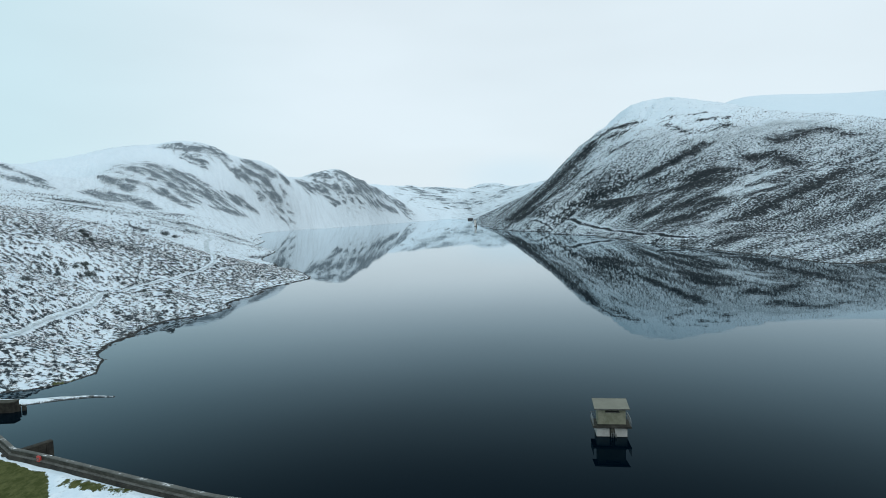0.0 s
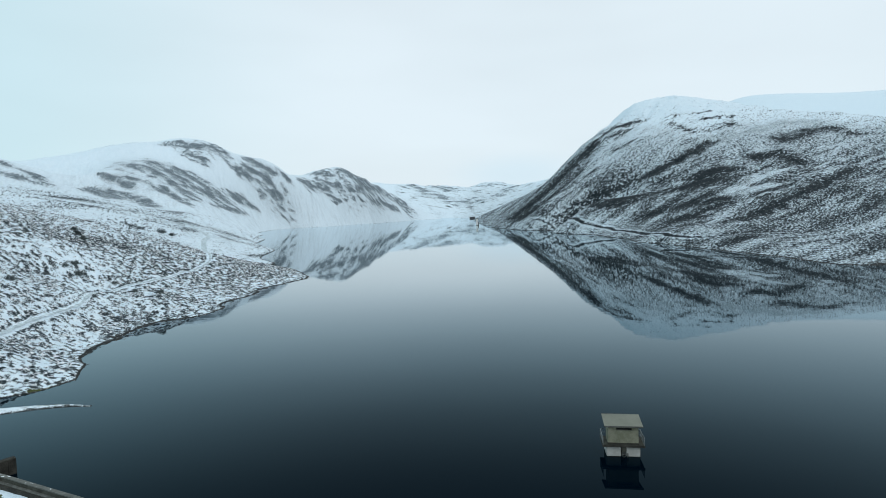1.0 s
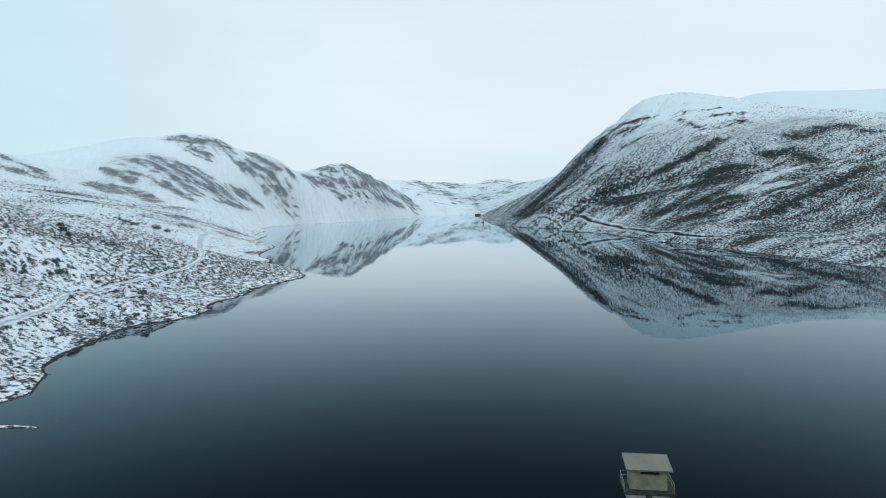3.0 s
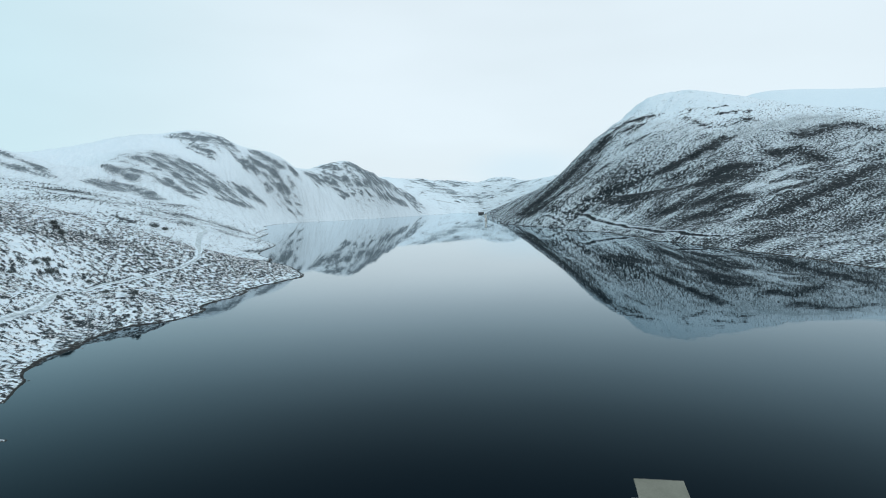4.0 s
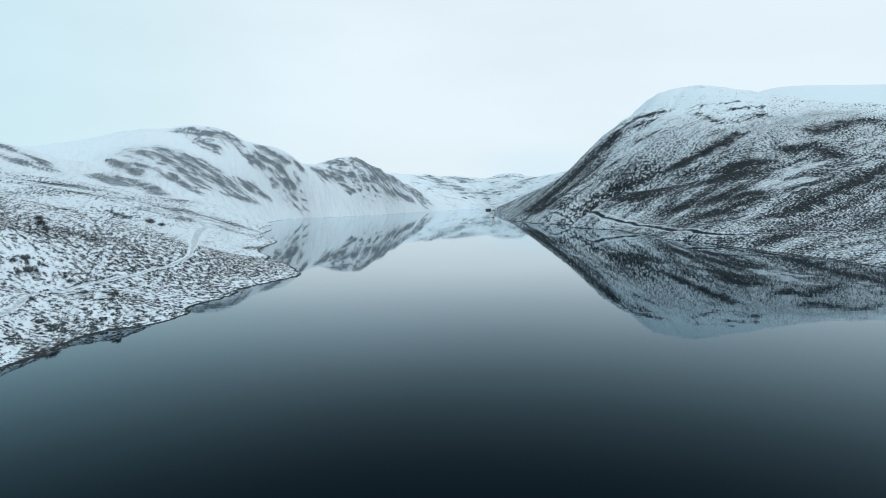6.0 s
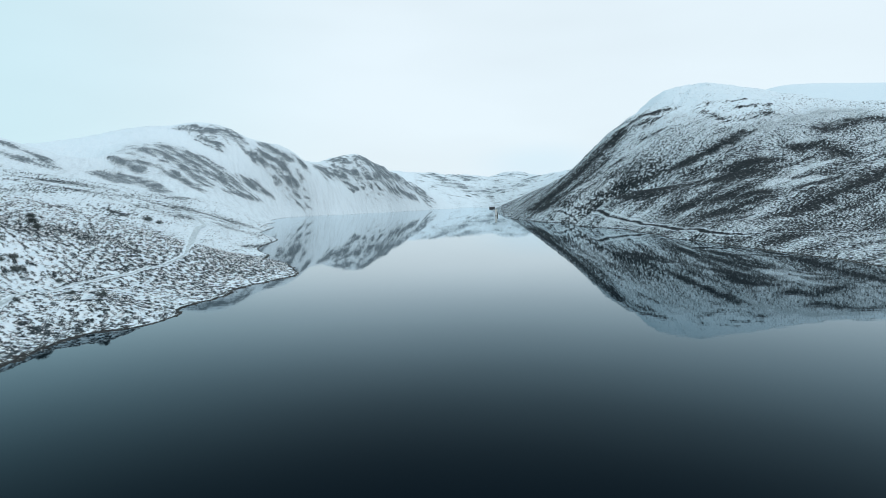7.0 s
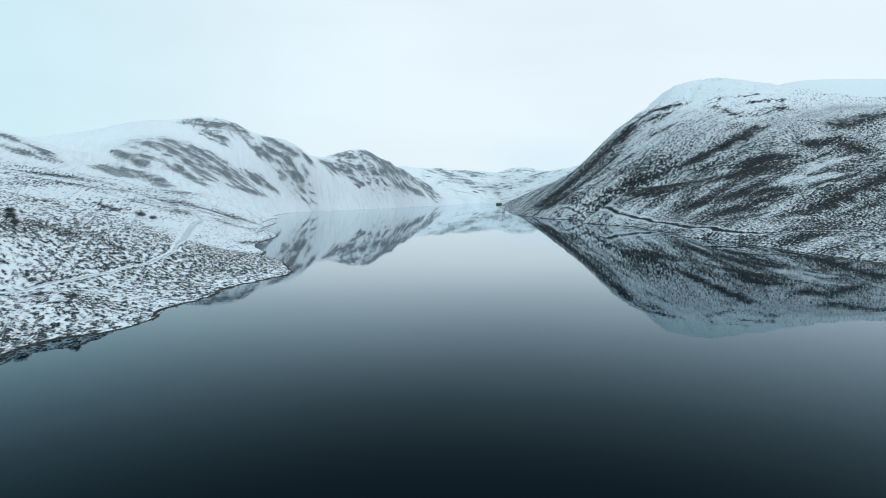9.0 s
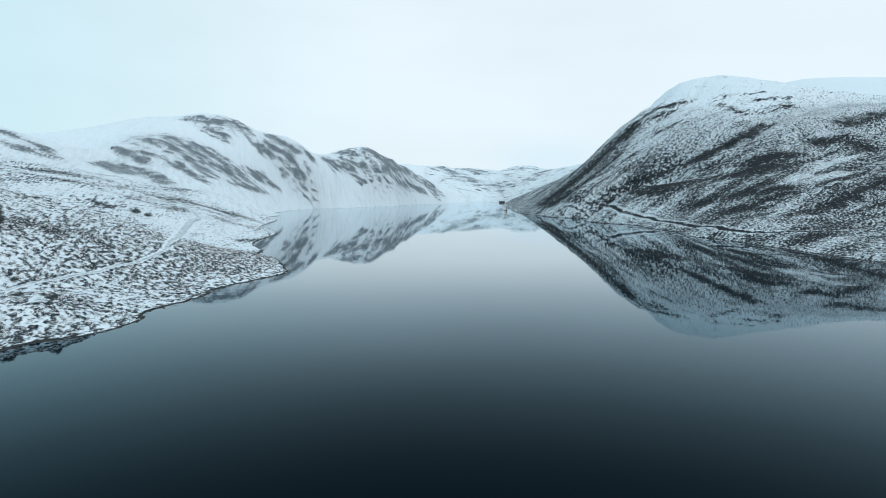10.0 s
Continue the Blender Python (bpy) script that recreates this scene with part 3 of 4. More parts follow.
# ---- materials of the land and the water ----
def make_land():
    m, nt, bsdf = fresh("snowy_moor")
    at = node(nt, "NewGeometry").outputs["Position"]
    layer = {}
    for name in ("bare", "green", "crag", "thin", "moor"):
        n = nt.nodes.new("ShaderNodeAttribute")
        n.attribute_name = name
        layer[name] = n.outputs["Fac"]
    place = nt.nodes.new("ShaderNodeSeparateXYZ")
    link(nt, at, place.inputs[0])
    # stalks and stones break up the edges between snow and heather
    near = noise_node(nt, stretched(nt, at, 2, (2.0, 1.0, 1.0)), 1.5, 4, 0.7)
    ribs = noise_node(nt, stretched(nt, at, 53, (3.0, 1.0, 1.0)), 0.62, 6, 0.8)
    slope = noise_node(nt, stretched(nt, at, 48, (1.7, 1.0, 1.0)), 0.55, 6, 0.78)
    far = mix_node(nt, ramp_node(nt, place.outputs[0], 0.0, 90.0), ribs, slope)
    crumb = mix_node(nt, layer["moor"], far, near)
    value = math_node(nt, "ADD", layer["bare"], math_node(nt, "MULTIPLY", math_node(nt, "SUBTRACT", crumb, 0.5), math_node(nt, "ADD", 2.5, math_node(nt, "MULTIPLY", layer["crag"], 2.2))))
    bare = ramp_node(nt, value, 0.22, 0.78)
    tint = noise_node(nt, at, 0.03, 4, 0.6)
    tuft = noise_node(nt, at, 2.6, 3, 0.6)
    blot = noise_node(nt, at, 0.16, 5, 0.7)
    heather = mix_node(nt, ramp_node(nt, tint, 0.38, 0.62), (0.011, 0.016, 0.020), (0.021, 0.027, 0.031))
    heather = mix_node(nt, ramp_node(nt, tuft, 0.45, 0.75), heather, (0.040, 0.050, 0.054))
    heather = mix_node(nt, math_node(nt, "MULTIPLY", ramp_node(nt, blot, 0.54, 0.68), 0.4), heather, (0.040, 0.041, 0.040))
    frosted = mix_node(nt, ramp_node(nt, tuft, 0.40, 0.66), (0.026, 0.037, 0.044), (0.066, 0.086, 0.096))
    heather = mix_node(nt, ramp_node(nt, place.outputs[0], 30.0, 90.0), frosted, heather)
    # grey rock, lightened and blued in its colour to imitate haze before the crags
    rock = mix_node(nt, ramp_node(nt, noise_node(nt, at, 0.28, 8, 0.8), 0.36, 0.64), (0.08, 0.104, 0.122), (0.22, 0.27, 0.30))
    dark = mix_node(nt, layer["crag"], heather, rock)
    stones = mix_node(nt, ramp_node(nt, tuft, 0.4, 0.6), (0.016, 0.019, 0.021), (0.05, 0.052, 0.05))
    dark = mix_node(nt, ramp_node(nt, place.outputs[2], 0.5, 0.2), dark, stones)
    snow = mix_node(nt, ramp_node(nt, noise_node(nt, at, 0.35, 4, 0.6), 0.3, 0.7), (0.67, 0.785, 0.865), (0.79, 0.875, 0.93))
    # thin snow on the heather slopes, with stems showing through
    stems = noise_node(nt, stretched(nt, at, 50, (2.5, 1.0, 1.0)), 0.7, 4, 0.7)
    snow = mix_node(nt, math_node(nt, "MULTIPLY", layer["thin"], ramp_node(nt, stems, 0.38, 0.60)), snow, (0.17, 0.205, 0.22))
    tone = mix_node(nt, bare, snow, dark)
    grass = mix_node(nt, ramp_node(nt, noise_node(nt, at, 0.9, 5, 0.7), 0.35, 0.65), (0.050, 0.062, 0.020), (0.098, 0.108, 0.042))
    ragged = math_node(nt, "ADD", layer["green"], math_node(nt, "MULTIPLY", math_node(nt, "SUBTRACT", noise_node(nt, at, 0.8, 6, 0.75), 0.53), 1.5))
    tone = mix_node(nt, ramp_node(nt, ragged, 0.46, 0.54), tone, grass)
    link(nt, tone, bsdf.inputs["Base Color"])
    bsdf.inputs["Roughness"].default_value = 0.9
    bsdf.inputs["Specular IOR Level"].default_value = 0.06
    relief_ = node(nt, "Bump", Strength=0.5, Distance=0.4)
    link(nt, math_node(nt, "ADD", crumb, math_node(nt, "MULTIPLY", bare, 0.35)), relief_.inputs["Height"])
    link(nt, relief_.outputs[0], bsdf.inputs["Normal"])
    return m


def make_water():
    m, nt, bsdf = fresh("still_loch_water")
    nt.nodes.remove(bsdf)
    at = node(nt, "NewGeometry").outputs["Position"]
    ripple = noise_node(nt, stretched(nt, at, 8, (9.0, 2.0, 1.0)), 0.5, 3, 0.5)
    breath = noise_node(nt, stretched(nt, at, -5, (120.0, 14.0, 1.0)), 0.5, 3, 0.5)
    bump = node(nt, "Bump", Strength=0.10, Distance=0.06)
    link(nt, math_node(nt, "ADD", ripple, math_node(nt, "MULTIPLY", breath, 2.0)), bump.inputs["Height"])
    deep = node(nt, "BsdfDiffuse", Color=(0.0003, 0.0031, 0.0068, 1))
    rise = node(nt, "Fresnel", IOR=1.333)
    gloss = node(nt, "BsdfGlossy", Roughness=0.02)
    link(nt, mix_node(nt, ramp_node(nt, rise.outputs[0], 0.05, 0.55), (0.58, 0.865, 1.0), (0.92, 0.975, 1.0)), gloss.inputs["Color"])
    link(nt, bump.outputs[0], gloss.inputs["Normal"])
    curve = nt.nodes.new("ShaderNodeFloatCurve")
    line = curve.mapping.curves[0]
    line.points[0].location, line.points[1].location = (0.02, 0.0015), (1.0, 1.0)
    for a, b in ((0.075, 0.0125), (0.117, 0.043), (0.172, 0.114), (0.215, 0.184), (0.33, 0.38), (0.53, 0.69)):
        line.points.new(a, b)
    curve.mapping.update()
    link(nt, rise.outputs[0], curve.inputs["Value"])
    amount = curve.outputs[0]
    mix = node(nt, "MixShader")
    link(nt, amount, mix.inputs[0])
    link(nt, deep.outputs[0], mix.inputs[1])
    link(nt, gloss.outputs[0], mix.inputs[2])
    link(nt, mix.outputs[0], nt.nodes["Material Output"].inputs["Surface"])
    return m


LAND, WATER = make_land(), make_water()
CONCRETE = worn("weathered_concrete", (0.04, 0.041, 0.034), (0.085, 0.086, 0.073), 0.9, bump=0.01)
CONCRETE_PALE = worn("pale_concrete", (0.33, 0.33, 0.31), (0.44, 0.44, 0.42), 1.2, bump=0.008)
CONCRETE_DARK = worn("mossy_dark_concrete", (0.025, 0.025, 0.023), (0.06, 0.058, 0.05), 0.8, bump=0.012)
COPING_SNOWY = worn("coping_with_thin_snow", (0.095, 0.10, 0.092), (0.165, 0.17, 0.158), 0.30, bump=0.006, snow=0.2)
COPING = worn("coping_concrete", (0.085, 0.088, 0.08), (0.17, 0.172, 0.16), 1.1, bump=0.006)
ROOF_FELT = worn("grey_green_roof", (0.175, 0.18, 0.15), (0.215, 0.22, 0.185), 0.5, bump=0.004)
RENDER_WALL = worn("stained_wall_render", (0.16, 0.165, 0.115), (0.25, 0.25, 0.19), 0.8, bump=0.006)
STEEL = worn("galvanised_steel", (0.22, 0.24, 0.24), (0.34, 0.36, 0.36), 4.0, 0.5, 0.001, 0.6)
GLASS_DARK = worn("dark_louvre", (0.02, 0.024, 0.024), (0.04, 0.045, 0.045), 3.0, 0.3, 0.001)
RED_PAINT = worn("faded_red_paint", (0.45, 0.05, 0.045), (0.55, 0.10, 0.08), 3.0, 0.5, 0.001)
WHITE_PAINT = worn("white_paint", (0.72, 0.72, 0.70), (0.82, 0.82, 0.80), 2.0, 0.5, 0.001)
BLACK_WOOD = worn("dark_timber", (0.03, 0.028, 0.025), (0.07, 0.06, 0.05), 2.0, 0.8, 0.004)
SLATE = worn("dark_slate_roof", (0.05, 0.055, 0.06), (0.10, 0.105, 0.11), 0.8, 0.7, 0.01)
STONE = worn("shore_stone", (0.02, 0.023, 0.024), (0.065, 0.067, 0.063), 1.1, 0.8, 0.03, snow=0.25)
HEATHER = worn("heather_tuft", (0.022, 0.033, 0.040), (0.048, 0.064, 0.072), 0.6, 0.9, 0.02, snow=0.45)
TWIG = worn("bare_twigs", (0.055, 0.07, 0.072), (0.12, 0.145, 0.145), 1.5, 0.9, 0.01)


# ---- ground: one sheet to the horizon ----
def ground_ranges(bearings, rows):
    """Distances of the rows along each bearing, close together on ground that faces the drone's start or its mirror in
    the water, and wide apart on the loch's bed.
    """
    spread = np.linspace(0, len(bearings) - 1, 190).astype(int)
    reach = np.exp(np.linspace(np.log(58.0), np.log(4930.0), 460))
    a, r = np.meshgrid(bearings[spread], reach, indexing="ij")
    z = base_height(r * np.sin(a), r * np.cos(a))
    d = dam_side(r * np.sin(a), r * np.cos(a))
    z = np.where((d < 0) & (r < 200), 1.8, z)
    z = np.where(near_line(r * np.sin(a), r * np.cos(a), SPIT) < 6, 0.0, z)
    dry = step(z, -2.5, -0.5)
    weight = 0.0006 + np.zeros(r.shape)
    # height of the drone above the water, and of its mirror image
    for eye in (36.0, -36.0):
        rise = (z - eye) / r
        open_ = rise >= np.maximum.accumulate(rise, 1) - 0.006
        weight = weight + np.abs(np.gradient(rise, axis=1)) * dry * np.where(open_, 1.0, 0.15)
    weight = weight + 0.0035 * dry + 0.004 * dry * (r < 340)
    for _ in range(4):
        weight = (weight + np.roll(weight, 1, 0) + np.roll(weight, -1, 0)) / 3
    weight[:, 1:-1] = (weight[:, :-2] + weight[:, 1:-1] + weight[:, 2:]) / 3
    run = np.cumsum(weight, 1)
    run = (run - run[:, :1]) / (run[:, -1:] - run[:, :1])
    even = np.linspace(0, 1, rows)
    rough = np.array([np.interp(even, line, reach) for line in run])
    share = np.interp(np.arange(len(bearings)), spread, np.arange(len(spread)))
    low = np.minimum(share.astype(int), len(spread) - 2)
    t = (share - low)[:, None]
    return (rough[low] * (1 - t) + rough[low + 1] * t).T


def build_ground():
    inner = np.radians(np.linspace(-43, 41, 1380))
    outer = np.radians(np.linspace(41, 317, 130)[1:-1])
    bearings = np.concatenate([inner, outer])
    near = np.linspace(4, 56, 24)[:, None] + np.zeros(len(bearings))
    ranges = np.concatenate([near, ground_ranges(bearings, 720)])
    nb, nr = len(bearings), len(ranges)
    x, y = (ranges * np.sin(bearings)).ravel(), (ranges * np.cos(bearings)).ravel()
    z = ground_height(x, y)
    bare, green = bare_amount(x, y, z)
    crag = np.clip(crag_mask(x, y) * 2, 0, 1)
    verts = np.stack([x, y, z], 1)
    verts = np.concatenate([verts, [[0.0, 0.0, float(z[:nb].mean())]]])
    i, j = np.meshgrid(np.arange(nr - 1), np.arange(nb), indexing="ij")
    i, j = i.ravel(), j.ravel()
    k = (j + 1) % nb
    quads = np.stack([i * nb + j, (i + 1) * nb + j, (i + 1) * nb + k, i * nb + k], 1)
    fan = np.stack([np.full(nb, nr * nb), np.arange(nb), (np.arange(nb) + 1) % nb], 1)
    me = bpy.data.meshes.new("ground")
    me.vertices.add(len(verts))
    me.vertices.foreach_set("co", verts.ravel())
    loops = np.concatenate([quads.ravel(), fan.ravel()])
    me.loops.add(len(loops))
    me.loops.foreach_set("vertex_index", loops)
    me.polygons.add(len(quads) + len(fan))
    starts = np.concatenate([np.arange(len(quads)) * 4, len(quads) * 4 + np.arange(len(fan)) * 3])
    me.polygons.foreach_set("loop_start", starts)
    me.polygons.foreach_set("use_smooth", np.ones(len(starts), bool))
    me.update(calc_edges=True)
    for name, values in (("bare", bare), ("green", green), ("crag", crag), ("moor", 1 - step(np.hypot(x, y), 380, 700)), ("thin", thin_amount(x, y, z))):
        layer = me.attributes.new(name, "FLOAT", "POINT")
        layer.data.foreach_set("value", np.append(values, 0.0))
    me.materials.append(LAND)
    ob = new("ground", me)
    return tagged(ob, "snow-covered moorland and rocky hills around the loch", "ground", kind="structure")


ground = build_ground()

bm = bmesh.new()
rim = [(x, y) for x, y in DAM_LINE] + [(700, 500), (700, 3300), (-900, 3300), (-900, 700), (-260, 230)]
face = bm.faces.new([bm.verts.new((x, y, 0)) for x, y in rim])
if face.normal.z < 0:
    face.normal_flip()
bmesh.ops.triangulate(bm, faces=[face])
bm.normal_update()
for f in bm.faces:
    if f.normal.z < 0:
        f.normal_flip()
water = tagged(link_mesh("water", bm, WATER), "still dark loch water mirroring the hills", "water", kind="structure")


# ---- the dam ----
def swept(bm, line, profile, closed=True):
    """Carry a profile of (offset to the water, height) along a line."""
    rings = []
    n = len(line)
    for i, (x, y) in enumerate(line):
        ax, ay = line[max(i - 1, 0)]
        bx, by = line[min(i + 1, n - 1)]
        d = Vector((bx - ax, by - ay)).normalized()
        side = Vector((-d.y, d.x))
        rings.append([bm.verts.new((x + side.x * o, y + side.y * o, h)) for o, h in profile])
    m = len(profile)
    for a, b in zip(rings[:-1], rings[1:]):
        for k in range(m if closed else m - 1):
            bm.faces.new((a[k], b[k], b[(k + 1) % m], a[(k + 1) % m]))
    if closed:
        bm.faces.new(rings[0])
        bm.faces.new(rings[-1][::-1])
    bmesh.ops.recalc_face_normals(bm, faces=bm.faces)
    return bm


def rounded(line, steps):
    """Catmull-Rom through the line's points."""
    out = []
    for i in range(len(line) - 1):
        p = [Vector(line[min(max(i + k, 0), len(line) - 1)]) for k in (-1, 0, 1, 2)]
        for s in range(steps):
            t = s / steps
            v = 0.5 * (2 * p[1] + (p[2] - p[0]) * t + (2 * p[0] - 5 * p[1] + 4 * p[2] - p[3]) * t * t + (3 * p[1] - p[0] - 3 * p[2] + p[3]) * t ** 3)
            out.append((v.x, v.y))
    out.append(tuple(line[-1]))
    return out


CORNER = 3
main_line = rounded(DAM_LINE[CORNER:], 10)
wing_line = rounded(DAM_LINE[:CORNER + 1], 8)

dam = tagged(new("dam"), "long curved concrete dam with a low wave wall and pale coping", "dam")
dam.location = (0, 0, 0.2)
for line in (main_line, wing_line):
    part("wave_wall", swept(bmesh.new(), line, [(-0.18, 1.0), (-0.18, 2.86), (0.22, 2.86), (0.30, -4.0), (-0.18, -4.0)]), CONCRETE, dam, "stained concrete wave wall")
    part("coping", swept(bmesh.new(), line, [(-0.25, 2.86), (-0.25, 2.99), (-0.22, 3.02), (0.28, 3.02), (0.31, 2.99), (0.31, 2.86)]), COPING_SNOWY, dam, "pale concrete coping")
    part("kerb", swept(bmesh.new(), line, [(-0.50, 0.2), (-0.50, 2.26), (-0.47, 2.30), (-0.18, 2.32), (-0.18, 0.2)]), COPING, dam, "pale concrete ledge")
    part("retaining_face", swept(bmesh.new(), line, [(-0.95, -0.6), (-0.74, 2.12), (-0.50, 2.14), (-0.50, -0.6)]), CONCRETE_DARK, dam, "dark damp retaining face")

# joints between the lengths of the wave wall
for i in range(4, 60, 3):
    ax, ay = main_line[i]
    bx, by = main_line[i + 1]
    turn = math.atan2(by - ay, bx - ax)
    bm = box(bmesh.new(), (-0.015, -0.19, 2.33), (0.015, -0.18, 2.85))
    ob = part("joint", bm, CONCRETE_DARK, dam)
    ob.location, ob.rotation_euler = (ax, ay, 0), (0, 0, turn)

# training wall of the spillway, standing in the water by the corner
spill_wall = tagged(new("spillway_wall"), "dark stained concrete wall with a sloping top standing in the water", "wall")
spill_wall.location, spill_wall.rotation_euler = (-61.9, 89.1, 0.35), (0, 0, math.atan2(2.8, 2.4))
bm = bmesh.new()
outline = [(-6.5, -3), (0, -3), (0, 1.95), (-0.3, 2.0), (-6.5, 1.7)]
front = [bm.verts.new((x, -0.45, z)) for x, z in outline]
back = [bm.verts.new((x, 0.45, z)) for x, z in outline]
bm.faces.new(front)
bm.faces.new(back[::-1])
for k in range(5):
    bm.faces.new((front[k], front[(k + 1) % 5], back[(k + 1) % 5], back[k]))
bmesh.ops.recalc_face_normals(bm, faces=bm.faces)
part("wall_body", bm, CONCRETE_DARK, spill_wall)
part("wall_cap", box(bmesh.new(), (-6.5, -0.52, 1.72), (0.04, 0.52, 1.84), 0.03, pose(0, 0, 0.13, 0, -2.4, 0)), CONCRETE, spill_wall, "greyer concrete cap")
for x in (-0.9, -1.9, -2.9, -3.9):
    part("buttress_rib", box(bmesh.new(), (x - 0.07, -0.56, -2.5), (x + 0.07, -0.45, 1.65), 0.02), CONCRETE_DARK, spill_wall)
part("gauge_board", box(bmesh.new(), (0.0, -0.12, -1.0), (0.05, 0.12, 1.3), 0.01), WHITE_PAINT, spill_wall, "pale upright gauge board")

pier = tagged(new("spillway_pier"), "dark concrete pier with a flat top at the water's edge", "pier")
pier.location, pier.rotation_euler = (-83.6, 111.0, 0), (0, 0, radians(3))
part("pier_body", box(bmesh.new(), (-14, -0.9, -3), (0, 0.9, 1.9), 0.06), CONCRETE_DARK, pier)
part("pier_cap", box(bmesh.new(), (-14.1, -1.0, 1.9), (0.1, 1.0, 2.1), 0.05), CONCRETE, pier, "weathered concrete cap")
part("gate_post", box(bmesh.new(), (0.1, -0.3, -2), (0.7, 0.3, 1.3), 0.04), CONCRETE_DARK, pier)
part("gate_post", box(bmesh.new(), (0.9, 0.1, -2), (1.5, 0.7, 0.9), 0.04), CONCRETE_DARK, pier)
for s in (0.0, 1.0):
    part("gate_rail", rod(bmesh.new(), (0.2, 0.0 + 0.2 * s, 1.0 + 0.25 * s), (1.6, 0.5, 0.7 + 0.3 * s), 0.05), STEEL, pier)

buoy = tagged(new("lifebuoy_station"), "red lifebuoy box with a white ring fixed on the dam wall", "lifebuoy")
buoy.location, buoy.rotation_euler = (-58.2, 81.0, 2.65), (0, 0, math.atan2(-2.7, 6.6))
part("housing", box(bmesh.new(), (-0.36, -0.30, -0.42), (0.36, -0.02, 0.48), 0.05), RED_PAINT, buoy)
bm = bmesh.new()
ring = [[bm.verts.new(((0.19 + 0.045 * math.cos(b)) * math.cos(a), -0.31 + 0.045 * math.sin(b), 0.02 + (0.19 + 0.045 * math.cos(b)) * math.sin(a))) for b in np.linspace(0, 2 * np.pi, 7)[:-1]] for a in np.linspace(0, 2 * np.pi, 21)[:-1]]
for i in range(20):
    for k in range(6):
        bm.faces.new((ring[i][k], ring[(i + 1) % 20][k], ring[(i + 1) % 20][(k + 1) % 6], ring[i][(k + 1) % 6]))
bmesh.ops.recalc_face_normals(bm, faces=bm.faces)
part("ring", bm, COPING, buoy, "pale ring", True)
part("bracket", box(bmesh.new(), (-0.05, -0.12, -0.62), (0.05, 0.0, -0.40), 0.01), STEEL, buoy)

post = tagged(new("marker_post"), "thin dark post with a small plate standing in snow", "post")
post.location = (-65.3, 82.6, float(ground_height(np.array([-65.3]), np.array([82.6]))[0]))
part("shaft", rod(bmesh.new(), (0, 0, -0.3), (0, 0, 1.35), 0.045), BLACK_WOOD, post)
part("plate", box(bmesh.new(), (-0.14, -0.07, 1.0), (0.14, -0.045, 1.3), 0.008), BLACK_WOOD, post)


# ---- valve house in the water ----
house = tagged(new("valve_house"), "small grey-green low-roofed valve house on pale concrete legs in the loch", "valve house")
house.location, house.rotation_euler = (26.55, 91.42, -0.18), (0, 0, radians(-8.0))
for x0, x1 in ((-2.35, -0.33), (0.42, 2.35)):
    leg = part("leg", box(bmesh.new(), (x0, -2.62, -4), (x1, 0.3, 1.75), 0.05), CONCRETE_PALE, house, "pale concrete leg")
    part("tide_band", box(bmesh.new(), (x0 - 0.012, -2.632, -0.5), (x1 + 0.012, 0.312, 0.24)), CONCRETE_DARK, leg, "dark waterline stain")
part("shaft_wall", box(bmesh.new(), (-0.33, -2.1, -4), (0.42, 0.2, 1.75)), CONCRETE_DARK, house, "dark recessed wall")
part("platform", box(bmesh.new(), (-2.95, -2.95, 1.75), (2.95, 0.6, 1.95), 0.03), CONCRETE, house, "stained concrete platform")
part("edge_beam", box(bmesh.new(), (-2.97, -3.0, 1.68), (2.97, -2.83, 1.98), 0.02), CONCRETE_DARK, house)
part("pilaster", box(bmesh.new(), (-0.25, -2.83, 0.9), (0.30, -2.1, 1.68), 0.03), CONCRETE, house)
for x in (-0.16, 0.16):
    part("ladder_stile", rod(bmesh.new(), (x + 0.05, -2.75, -1.5), (x + 0.05, -2.75, 1.75), 0.035, 6), STEEL, house)
for k in range(9):
    part("ladder_rung", rod(bmesh.new(), (-0.11, -2.75, -1.0 + 0.30 * k), (0.21, -2.75, -1.0 + 0.30 * k), 0.02, 6), STEEL, house)
part("mooring_pipe", rod(bmesh.new(), (0.58, -2.76, -1.5), (0.58, -2.76, 0.75), 0.09), COPING, house, "pale upright pipe")

# hut walls with an opening for the long window, under a roof that rises a little to the back
def side_panel(x0, x1):
    bm = bmesh.new()
    outline = [(-2.35, 1.95), (0.1, 1.95), (0.1, 5.06), (-2.35, 4.69)]
    a, c = [[bm.verts.new((x, y, z)) for y, z in outline] for x in (x0, x1)]
    bm.faces.new(a)
    bm.faces.new(c[::-1])
    for k in range(4):
        bm.faces.new((a[k], a[(k + 1) % 4], c[(k + 1) % 4], c[k]))
    bmesh.ops.recalc_face_normals(bm, faces=bm.faces)
    return bm


bm = bmesh.new()
box(bm, (-2.12, -2.55, 1.95), (2.12, -2.35, 4.14))
box(bm, (-2.12, -2.55, 4.40), (2.12, -2.35, 4.68))
box(bm, (-2.12, -2.55, 4.14), (-0.97, -2.35, 4.40))
box(bm, (1.17, -2.55, 4.14), (2.12, -2.35, 4.40))
part("front_wall", bm, RENDER_WALL, house, "stained pale render")
part("side_wall", side_panel(-2.12, -1.92), RENDER_WALL, house)
part("side_wall", side_panel(1.92, 2.12), RENDER_WALL, house)
part("rear_wall", box(bmesh.new(), (-1.92, -0.1, 1.95), (1.92, 0.1, 5.04)), RENDER_WALL, house)
window = part("window", box(bmesh.new(), (-0.97, -2.46, 4.14), (1.17, -2.42, 4.40)), GLASS_DARK, house, "dark louvred window strip")
